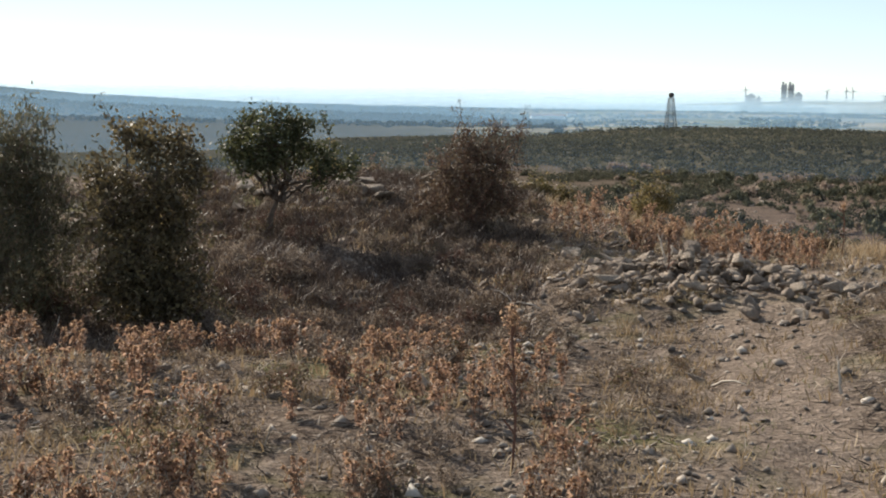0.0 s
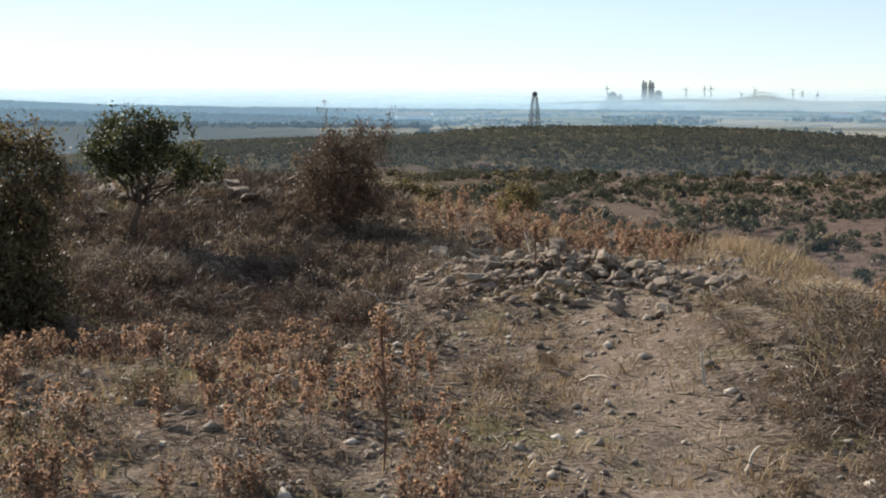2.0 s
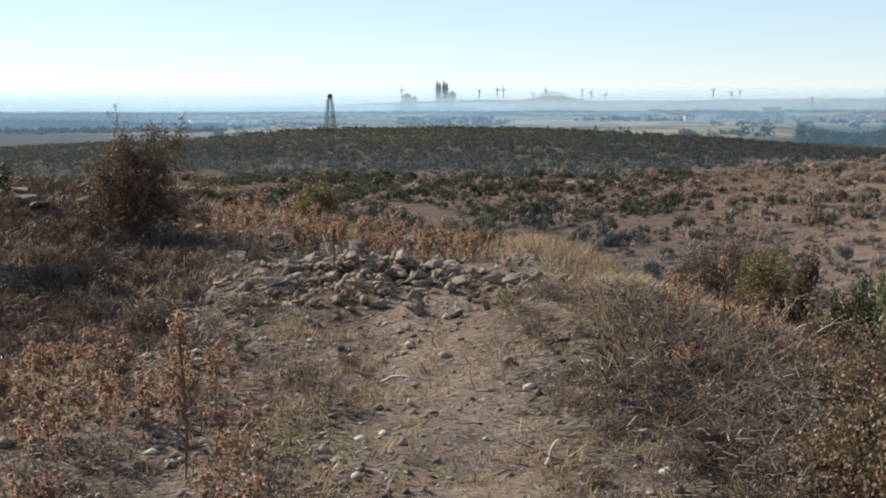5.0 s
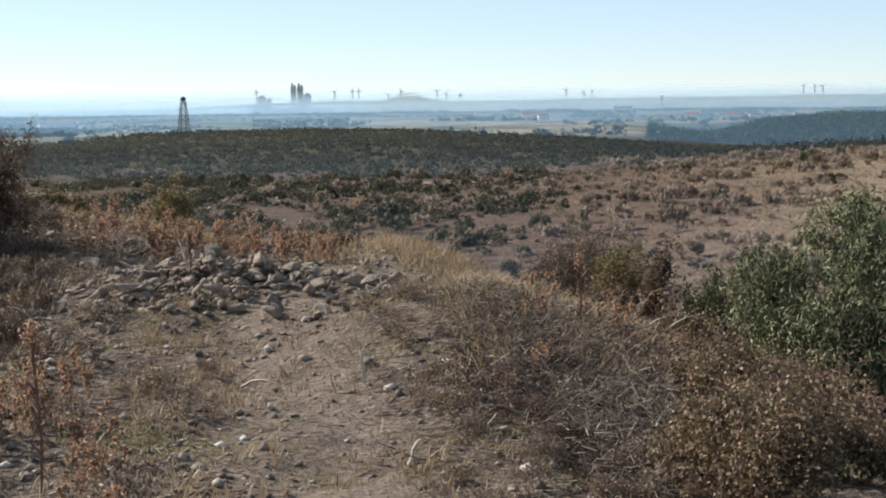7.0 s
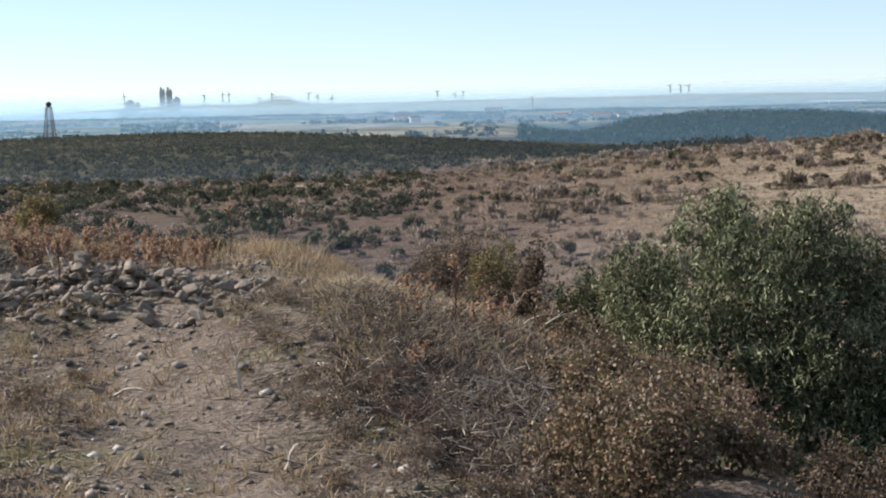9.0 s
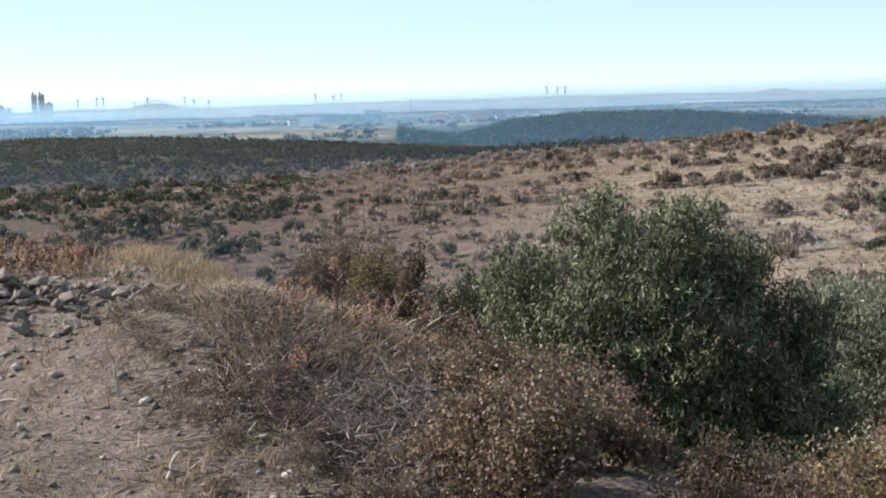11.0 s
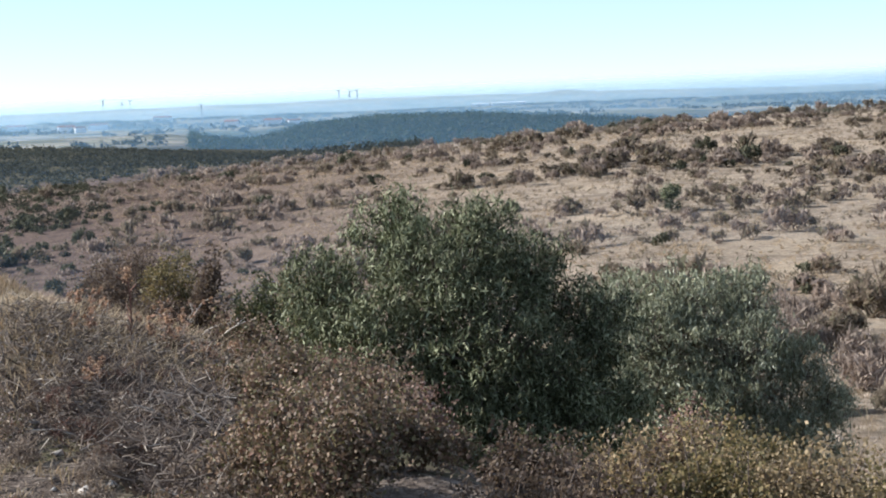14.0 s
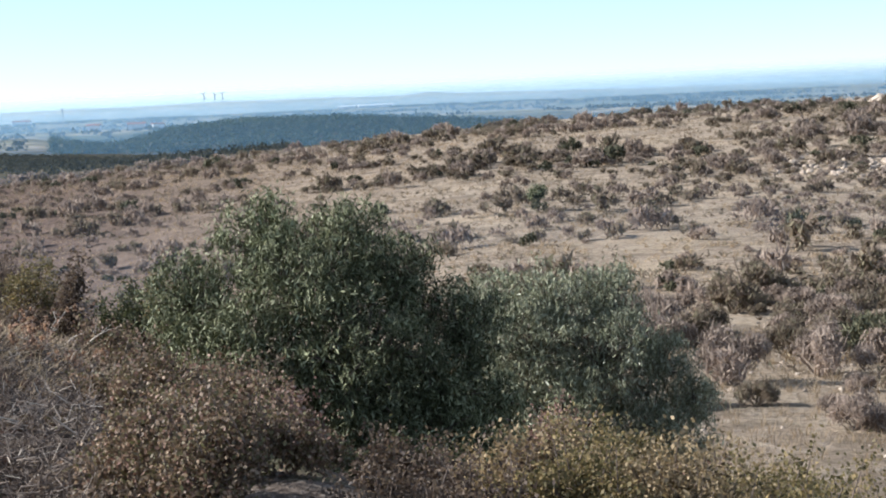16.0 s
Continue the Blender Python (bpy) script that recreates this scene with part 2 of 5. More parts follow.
def spot(az, r, up=0.0):
    a = radians(az)
    x, y = r * math.sin(a), r * math.cos(a)
    return Vector((x, y, height(x, y) + up))


def path_mask(x, y):
    """The trodden footpath, from the viewer past the stone heap."""
    cx = np.interp(y, [0, 5.5, 7, 8.5, 10.5, 12, 14.5, 17], [0.9, 1.45, 1.7, 1.95, 2.4, 3.3, 4.0, 4.1])
    w = np.interp(y, [0, 6, 9, 12, 17], [0.5, 0.42, 0.45, 0.55, 0.8])
    d = np.abs(x - cx + 0.12 * wave(x, y, 1.3, 11))
    return 1 - sstep(w * 0.55, w * 1.25, d)


def mesh_from(name, verts, faces, mat, smooth=False):
    me = bpy.data.meshes.new(name)
    verts = np.asarray(verts, np.float32).reshape(-1, 3)
    faces = np.asarray(faces, np.int32)
    k = faces.shape[1]
    me.vertices.add(len(verts))
    me.vertices.foreach_set("co", verts.ravel())
    me.loops.add(faces.size)
    me.loops.foreach_set("vertex_index", faces.ravel())
    me.polygons.add(len(faces))
    me.polygons.foreach_set("loop_start", np.arange(0, faces.size, k, dtype=np.int32))
    if smooth:
        me.polygons.foreach_set("use_smooth", np.ones(len(faces), bool))
    me.update(calc_edges=True)
    me.materials.append(mat)
    return me


def build_ground():
    az = np.concatenate([np.arange(-180, -24, 4.0), np.arange(-24, 64, 0.28), np.arange(64, 180, 4.0)])
    r = np.concatenate([np.arange(0.3, 4.5, 0.35), 4.5 * np.exp(np.arange(0, math.log(4900 / 4.5), 0.0145))])
    A, R = np.meshgrid(np.radians(az), r, indexing="ij")
    X, Y = R * np.sin(A), R * np.cos(A)
    Z = land(X, Y)
    n, k = A.shape
    ids = np.arange(n * k).reshape(n, k)
    nxt = np.roll(ids, -1, axis=0)
    f = np.stack([ids[:, :-1], ids[:, 1:], nxt[:, 1:], nxt[:, :-1]], -1).reshape(-1, 4)
    X[:, 0], Y[:, 0] = 0.11, -0.07
    Z[:, 0] = Z[0, 1]
    me = mesh_from("ground", np.stack([X, Y, Z], -1), f[:, ::-1], GROUND, smooth=True)
    azd = np.degrees(A)
    d = rim(X, Y)
    top = 1 - sstep(-0.3, 1.0, d)
    track_r = 205 + 6 * np.sin(azd * 0.3)
    masks = {
        "path": path_mask(X, Y) * top,
        "top": top,
        "steppe": sstep(0.5, 4, d) * (1 - 0.35 * (1 - sstep(8, 24, azd))),
        "scrub": np.maximum(sstep(225, 245, R) * (1 - sstep(34, 60, azd) * (R < 500)), 0.55 * sstep(40, 90, R) * (1 - sstep(5, 18, azd)) * (0.78 + 0.22 * sstep(-0.2, 0.3, wave(X, Y, 25, 12)))),
        "plain": sstep(640, 760, R) * sstep(-4, 5, azd) * (1 - sstep(26, 29, azd) * (1 - sstep(46, 52, azd)) * (R < 960)) * (1 - np.exp(-((R - 950) / 140) ** 4) * sstep(27, 31, azd) * (1 - sstep(46, 52, azd))) * (1 - sstep(1000, 1400, R) * (1 - sstep(0, 5, azd))),
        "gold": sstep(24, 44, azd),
        "water": sstep(2700, 2900, R) * (1 - sstep(4250, 4300, R)) * sstep(-1, 2, azd) * (1 - sstep(13, 17, azd)),
        "track": np.exp(-((R - track_r) / 3.0) ** 2) * sstep(6, 9, azd) * (1 - sstep(20, 24, azd)) * 0.8,
    }
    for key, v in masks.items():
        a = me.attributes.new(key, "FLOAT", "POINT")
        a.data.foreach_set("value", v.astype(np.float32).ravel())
    return tagged(new("ground", me), "dry stony hilltop falling into a gully, with scrubland and plain to the horizon", "ground", kind="structure")


build_ground()


# ---- translucent sheets standing in for haze over gully and plain ----
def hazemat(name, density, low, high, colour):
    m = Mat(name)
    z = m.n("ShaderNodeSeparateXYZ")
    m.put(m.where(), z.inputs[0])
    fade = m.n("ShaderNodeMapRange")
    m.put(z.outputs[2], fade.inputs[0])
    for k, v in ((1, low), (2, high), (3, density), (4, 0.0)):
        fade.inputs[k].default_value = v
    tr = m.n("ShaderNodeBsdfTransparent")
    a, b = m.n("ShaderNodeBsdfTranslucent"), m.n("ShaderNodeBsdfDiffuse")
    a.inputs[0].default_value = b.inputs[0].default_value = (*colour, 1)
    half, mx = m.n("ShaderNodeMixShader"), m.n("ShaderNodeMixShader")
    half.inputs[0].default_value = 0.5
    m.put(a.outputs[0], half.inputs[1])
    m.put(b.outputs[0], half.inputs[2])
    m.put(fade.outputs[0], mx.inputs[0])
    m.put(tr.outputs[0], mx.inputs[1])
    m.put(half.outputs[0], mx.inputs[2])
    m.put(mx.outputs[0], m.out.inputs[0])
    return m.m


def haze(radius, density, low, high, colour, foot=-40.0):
    """A tinted translucent sheet in place of haze. It leans towards the hilltop, so that the sun falls on it from
    behind.
    """
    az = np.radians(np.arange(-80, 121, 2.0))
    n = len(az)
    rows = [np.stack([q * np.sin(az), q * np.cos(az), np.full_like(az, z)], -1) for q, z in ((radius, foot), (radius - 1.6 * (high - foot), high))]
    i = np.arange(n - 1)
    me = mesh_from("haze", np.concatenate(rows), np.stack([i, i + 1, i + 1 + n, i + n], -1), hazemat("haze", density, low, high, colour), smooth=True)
    return tagged(new("haze_bank", me), "bluish translucent sheet that stands in for distance haze", "haze", kind="structure")


# tints that the sheets lay over whatever stands behind them
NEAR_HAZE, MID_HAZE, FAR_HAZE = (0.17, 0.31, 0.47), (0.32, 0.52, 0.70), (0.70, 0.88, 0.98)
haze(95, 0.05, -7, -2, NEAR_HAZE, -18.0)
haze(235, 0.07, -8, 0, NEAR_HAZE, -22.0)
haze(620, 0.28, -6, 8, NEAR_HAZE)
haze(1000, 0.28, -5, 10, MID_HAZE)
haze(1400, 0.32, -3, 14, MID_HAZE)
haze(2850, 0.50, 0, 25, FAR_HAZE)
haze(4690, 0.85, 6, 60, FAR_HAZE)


# ---- builders of plants and stones ----
def part(name, me, parent, label=""):
    ob = new(name, me)
    ob.parent = parent
    return tagged(ob, label)


def thing(name, at, label, category, group=""):
    ob = new(name)
    ob.empty_display_size = 0.2
    ob.location = at
    return tagged(ob, label, category, group)


def unit(v):
    return v / np.maximum(np.linalg.norm(v, axis=-1, keepdims=True), 1e-9)


def leaves_mesh(name, P, size, slim, mat, g, droop=0.0, up=0.0):
    """Pointed leaves, two triangles each, folded a little."""
    n = len(P)
    u = unit(g.normal(size=(n, 3)) + [0, 0, up - droop])
    w = unit(np.cross(u, g.normal(size=(n, 3))))
    fold = np.cross(u, w)
    s = (size * g.uniform(0.6, 1.3, n))[:, None]
    a, b = P - u * s, P + u * s
    c, e = P + w * s * slim + fold * s * 0.15, P - w * s * slim + fold * s * 0.15
    V = np.stack([a, c, b, e], 1).reshape(-1, 3)
    return mesh_from(name, V, np.arange(4 * n).reshape(n, 4), mat)


def sticks_data(A, B, ra, rb):
    """Three-sided tapered sticks from A to B."""
    A, B = np.asarray(A, float), np.asarray(B, float)
    n = len(A)
    ra, rb = np.broadcast_to(ra, n)[:, None, None], np.broadcast_to(rb, n)[:, None, None]
    u = unit(B - A)
    h = unit(np.cross(u, np.where(np.abs(u[:, 2:3]) > 0.9, [[1.0, 0, 0]], [[0, 0, 1.0]])))
    k = np.cross(u, h)
    ang = np.array([0, 2.0944, 4.18879])
    ring = h[:, None] * np.cos(ang)[None, :, None] + k[:, None] * np.sin(ang)[None, :, None]
    V = np.concatenate([A[:, None] + ring * ra, B[:, None] + ring * rb], 1).reshape(-1, 3)
    base = (np.arange(n) * 6)[:, None, None]
    f = np.array([[0, 1, 4, 3], [1, 2, 5, 4], [2, 0, 3, 5]])[None]
    return V, (base + f).reshape(-1, 4)


def around(az):
    """Right-hand and outward directions on the ground at a heading."""
    a = radians(az)
    return np.array([math.cos(a), -math.sin(a), 0.0]), np.array([math.sin(a), math.cos(a), 0.0])


def dome(g, height, width, n=7):
    """Rounded masses that make up a bush of that height and width."""
    out = []
    for i in range(n):
        a, q = 2 * math.pi * (i + g.uniform(-0.3, 0.3)) / n * 1.618 * n / 3, math.sqrt((i + 0.5) / n)
        r = min(height, width) * g.uniform(0.2, 0.3)
        out.append((math.cos(a) * q * (width / 2 - r), math.sin(a) * q * (width / 2 - r), max(r * 0.8, (height - r) * (1 - 0.5 * q * q) * g.uniform(0.75, 1.0)), r))
    return out


def growth(g, lobes, twigs, foot=0.06, wob=0.1, fork=0.45, thick=0.02, trunk=None):
    """Stems from the foot through each mass to many twig tips. Returns segments, radii and the tips."""
    A, B, ra, rb, tips = [], [], [], [], []

    def run(p, q, r0, r1, segs):
        last, L = p, np.linalg.norm(q - p)
        for k in range(1, segs + 1):
            t = k / segs
            pos = p + (q - p) * t + (g.normal(size=3) * L * wob if k < segs else 0)
            A.append(last), B.append(pos), ra.append(r0 + (r1 - r0) * (k - 1) / segs), rb.append(r0 + (r1 - r0) * t)
            last = pos
        return last

    if trunk is not None:
        trunk = np.array(trunk, float)
        bow = np.array([0.04, 0.02, 0.0]) * trunk[2]
        joints = [np.array([0.0, 0.0, -0.08]) + (trunk - [0, 0, -0.08]) * t + bow * math.sin(2.2 * math.pi * t) for t in np.linspace(0, 1, 6)]
        joints[-1] = trunk
        for k in range(5):
            A.append(joints[k]), B.append(joints[k + 1]), ra.append(thick * (1.8 - 0.12 * k)), rb.append(thick * (1.68 - 0.12 * k))
    total = sum(l[3] ** 2 for l in lobes)
    for x, y, z, r in lobes:
        c = np.array([x, y, z])
        start = np.array([*(g.normal(size=2) * foot), -0.05]) if trunk is None else trunk
        mid = run(start, start + (c - start) * fork + g.normal(size=3) * r * 0.15, thick, thick * 0.65, 4)
        mid = run(mid, c, thick * 0.65, thick * 0.4, 3)
        for _ in range(max(4, int(twigs * r * r / total))):
            d = unit(g.normal(size=3) + [0, 0, 0.35])
            tip = c + d * r * g.uniform(0.75, 1.15) ** 1.0
            if tip[2] < 0.02:
                tip[2] = 0.02 + 0.05 * g.uniform()
            via = c + (mid - c) * g.uniform(0, 0.5)
            run(via, tip, thick * 0.22, thick * 0.08, 2)
            tips.append(tip)
    return np.array(A), np.array(B), np.array(ra), np.array(rb), np.array(tips)


def shrub(at, lobes, leafmat_, label, seed, name="shrub", category="shrub", group="", twigs=120, leaves=1500, size=0.02, slim=0.5,
          twig=TWIG, clump=0.06, foot=0.06, thick=0.018, inner=0.3, up=0.3, shoots=0, reach=0.2, fork=0.45, trunk=None):
    """A plant of branching stems and loose leaves gathered in sprays about the twig tips."""
    g = np.random.default_rng(seed)
    ob = thing(name, at, label, category, group)
    A, B, ra, rb, tips = growth(g, lobes, twigs, foot, thick=thick, fork=fork, trunk=trunk)
    for _ in range(shoots):
        p = tips[g.integers(len(tips))]
        q = p + np.array([*(g.normal(size=2) * 0.35), 1.0]) * reach * g.uniform(0.6, 1.5)
        A, B = np.vstack([A, p]), np.vstack([B, q])
        ra, rb = np.append(ra, 0.004), np.append(rb, 0.002)
        tips = np.vstack([tips, q, (p + q) / 2])
    V, F = sticks_data(A, B, np.maximum(ra, 0.002), np.maximum(rb, 0.0014))
    part("branchwork", mesh_from("branchwork", V, F, twig), ob)
    if leaves:
        n1 = int(leaves * (1 - inner))
        P1 = tips[g.integers(len(tips), size=n1)] + g.normal(size=(n1, 3)) * clump * g.uniform(0.4, 1.2, (n1, 1))
        L = np.array(lobes)
        k = g.choice(len(L), size=leaves - n1, p=L[:, 3] ** 2 / (L[:, 3] ** 2).sum())
        P2 = L[k, :3] + unit(g.normal(size=(leaves - n1, 3))) * L[k, 3:] * g.uniform(0.2, 0.95, (leaves - n1, 1))
        P = np.vstack([P1, P2])
        P = P[P[:, 2] > 0.0]
        part("foliage", leaves_mesh("foliage", P, size, slim, leafmat_, g, up=up), ob)
    return ob


def stone_mesh(seed, flat, mat=None):
    """An angular broken limestone block."""
    g = np.random.default_rng(seed)
    bm = bmesh.new()
    pts = unit(g.normal(size=(11, 3))) * g.uniform(0.75, 1.15, (11, 1)) * [1.0, g.uniform(0.55, 0.85), flat]
    for p in pts:
        bm.verts.new(p)
    hull = bmesh.ops.convex_hull(bm, input=bm.verts)
    bmesh.ops.delete(bm, geom=[v for v in bm.verts if not v.link_faces], context="VERTS")
    bmesh.ops.bevel(bm, geom=bm.edges[:], offset=0.06, segments=1, affect="EDGES")
    me = bpy.data.meshes.new("stone")
    bm.to_mesh(me)
    bm.free()
    me.materials.append(mat or STONE)
    return me


STONES = [stone_mesh(s, f) for s, f in ((1, 0.3), (2, 0.42), (3, 0.55), (4, 0.36), (5, 0.6), (6, 0.24), (7, 0.45), (8, 0.33))]
LEDGE = [stone_mesh(s, f, DARKSTONE) for s, f in ((11, 0.28), (12, 0.36), (13, 0.5), (14, 0.3))]


def stone(at, size, g, label, group, flat=True, sink=0.2, kit=STONES):
    ob = new("stone", kit[int(g.integers(len(kit)))])
    ob.location = (at[0], at[1], at[2] + size * (0.3 - sink))
    tilt = 0.22 if flat else 0.42
    ob.rotation_euler = (g.normal() * tilt, g.normal() * tilt, g.uniform(0, 6.28))
    k = size / 2
    ob.scale = (k * g.uniform(0.85, 1.25), k * g.uniform(0.8, 1.2), k * g.uniform(0.8, 1.2))
    return tagged(ob, label, "stone", group)


# ---- wild olives on the bank ----
def placed(az, lobes):
    """Masses given as right, outward, up and radius, turned to a heading."""
    right, out = around(az)
    return [(*(right * u + out * w)[:2], z, r) for u, w, z, r in lobes]


def seat(az, r, lobes):
    """The foot on the land and the masses measured from it; their heights are given over the hilltop's datum."""
    at = spot(az, r)
    return at, [(x, y, z - at.z, q) for x, y, z, q in placed(az, lobes)]


at, lobes = seat(37.2, 12.2, [(-0.52, 0.2, 0.44, 0.38), (0.19, -0.1, 0.46, 0.34), (-1.17, 0.1, -0.02, 0.38), (-0.14, -0.3, 0.05, 0.54),
                              (0.61, 0.2, 0.02, 0.40), (1.08, 0.0, -0.36, 0.38), (-0.70, -0.4, -0.40, 0.46), (0.23, -0.5, -0.52, 0.58),
                              (0.80, -0.3, -0.80, 0.46), (-0.23, -0.4, -0.90, 0.42), (-1.0, 0.3, -0.6, 0.4), (0.5, 0.3, -1.2, 0.5), (0.75, -0.6, -1.25, 0.5), (0.15, -0.7, -1.3, 0.5), (1.15, -0.2, -1.1, 0.42)])
shrub(at, lobes, OLIVE, "large grey-green wild olive bush on the bank", 1, name="olive_tree", category="olive tree", twigs=1100,
      leaves=96000, size=0.032, slim=0.2, clump=0.07, foot=0.18, thick=0.045, inner=0.42, twig=BARK, up=1.3)
at, lobes = seat(46.5, 15.0, [(-0.81, 0.1, -0.58, 0.40), (-0.17, 0.0, -0.58, 0.44), (0.41, 0.2, -0.62, 0.42), (-0.41, -0.3, -1.02, 0.55),
                              (0.35, -0.3, -1.14, 0.56), (0.93, 0.0, -1.27, 0.40), (0.0, -0.4, -1.56, 0.52), (1.28, 0.1, -1.62, 0.30), (-0.75, -0.2, -1.5, 0.46), (-0.3, -0.3, -2.05, 0.5), (0.55, -0.3, -2.0, 0.5), (1.05, -0.1, -2.0, 0.4)])
shrub(at, lobes, OLIVE_PALE, "pale silvery wild olive bush below the bank", 2, name="olive_tree", category="olive tree", twigs=800,
      leaves=56000, size=0.032, slim=0.2, clump=0.06, foot=0.15, thick=0.04, inner=0.4, twig=BARK, up=1.6)

# ---- shrubs on the mound ----
at, lobes = seat(-6.75, 15.5, [(0.12, 0, 1.32, 0.22), (-0.22, 0.1, 1.24, 0.20), (0.36, -0.1, 1.22, 0.20), (0.06, -0.15, 1.10, 0.28), (-0.34, 0, 1.06, 0.17),
                               (0.38, 0.1, 0.98, 0.20), (0.66, 0, 0.98, 0.16), (0.88, 0.05, 0.88, 0.13), (0.1, 0.1, 0.94, 0.2), (-0.14, -0.1, 0.98, 0.2), (0.6, -0.1, 0.82, 0.15)])
shrub(at, lobes, OAK, "small leaning kermes oak tree on the mound", 3, name="oak_tree", category="tree", twigs=260, leaves=8500, size=0.022,
      slim=0.55, clump=0.05, foot=0.02, thick=0.026, inner=0.3, twig=BARK, shoots=10, fork=0.4, trunk=(0.14, 0.02, 0.38))
at, lobes = seat(-11.3, 12.4, [(-0.34, 0, 0.95, 0.22), (0.02, 0, 1.25, 0.22), (0.30, 0.1, 1.18, 0.22), (0.12, -0.2, 0.85, 0.32), (-0.24, -0.2, 0.62, 0.34),
                               (0.22, -0.1, 0.50, 0.34), (-0.1, -0.3, 0.30, 0.38), (0.2, -0.2, 0.15, 0.34), (-0.15, 0.0, 1.30, 0.15), (0.42, 0, 0.95, 0.18), (-0.1, -0.25, 0.0, 0.36), (0.22, -0.3, -0.1, 0.34)])
shrub(at, lobes, leafmat("dusky_leaf", (0.06, 0.05, 0.028), (0.11, 0.085, 0.045), (0.20, 0.16, 0.08)), "dark tangled thorn shrub in the trench, browning leaves", 4, category="shrub",
      twigs=500, leaves=14000, size=0.025, slim=0.5, clump=0.05, foot=0.1, thick=0.022, inner=0.55, shoots=22, twig=BARK)
at, lobes = seat(-17.0, 12.6, [(0.0, 0, 0.9, 0.45), (-0.4, 0, 1.25, 0.4), (0.25, 0.0, 1.18, 0.3), (0.35, -0.1, 0.5, 0.4), (0.0, -0.2, 0.2, 0.45), (0.45, 0, 0.1, 0.35), (-0.5, 0, 0.5, 0.5), (0.3, 0.1, 0.85, 0.34)])
shrub(at, lobes, leafmat("feathery_leaf", (0.07, 0.072, 0.04), (0.125, 0.115, 0.068), (0.20, 0.17, 0.10)), "tall feathery grey-green shrub beside the trench", 6,
      twigs=800, leaves=22000, size=0.028, slim=0.24, clump=0.06, foot=0.12, thick=0.022, inner=0.35, shoots=30, up=1.2)
at, lobes = seat(1.35, 16.0, [(0.0, 0, 1.02, 0.30), (-0.30, 0, 0.86, 0.26), (0.30, 0, 0.94, 0.28), (0.0, -0.1, 0.76, 0.36), (0.50, 0.05, 1.24, 0.15), (0.25, 0.1, 1.30, 0.15), (-0.1, 0.05, 1.2, 0.16), (0.0, -0.15, 0.52, 0.34), (-0.24, -0.1, 0.58, 0.28), (0.26, -0.1, 0.62, 0.28), (-0.45, -0.25, 0.48, 0.22), (0.42, -0.2, 0.5, 0.24), (0.0, -0.4, 0.4, 0.26)])
shrub(at, lobes, DRYLEAF, "rounded dry brown thorn shrub on the mound", 5, twigs=800, leaves=11000, size=0.019, slim=0.4, clump=0.035,
      foot=0.09, thick=0.014, inner=0.5, twig=REDTWIG, shoots=46, reach=0.26, up=1.0)
at = spot(1.9, 11.2)
shrub(at, [(0, 0, 0.16, 0.17), (-0.12, 0, 0.12, 0.13), (0.13, 0.02, 0.13, 0.14)], DRYLEAF, "low dark cushion of dead thorn", 7, twigs=420, leaves=2600, size=0.014, slim=0.3, clump=0.025, thick=0.008)

# ---- shrubs along the far edge of the hilltop ----
EDGE = [  # heading, distance, top over datum, width, leaf, label
    (8.45, 18.6, 0.62, 0.85, YELLOW, "yellowing green shrub at the hill edge"),
    (11.2, 19.3, 0.18, 0.7, OAK, "dark green low shrub below the hill edge"),
    (5.0, 19.3, 0.55, 0.6, YELLOW, "yellow-green shrub at the hill edge"),
    (4.0, 19.0, 0.62, 0.55, YELLOW, "yellow-green shrub at the hill edge"),
    (6.2, 19.6, 0.28, 0.4, BRAMBLE, "brownish shrub at the hill edge"),
    (2.9, 19.0, 0.55, 0.4, YELLOW, "yellow-green shrub at the hill edge"),
    (-2.6, 19.0, 0.75, 0.5, BRAMBLE, "brownish low shrub on the mound"),
    (-4.2, 18.5, 0.85, 0.6, YELLOW, "yellowing low shrub on the mound"),
    (15.0, 17.0, 0.02, 0.36, BRAMBLE, "brown-leaved low shrub at the hill edge")]
for k, (az, r, z, w, lm, label) in enumerate(EDGE):
    at = spot(az, r)
    g = np.random.default_rng(40 + k)
    shrub(at, dome(g, max(0.14, z - at.z), w), lm, label, 60 + k, twigs=240, leaves=2600, size=0.02, slim=0.5, clump=0.04, thick=0.012, shoots=5, inner=0.3)

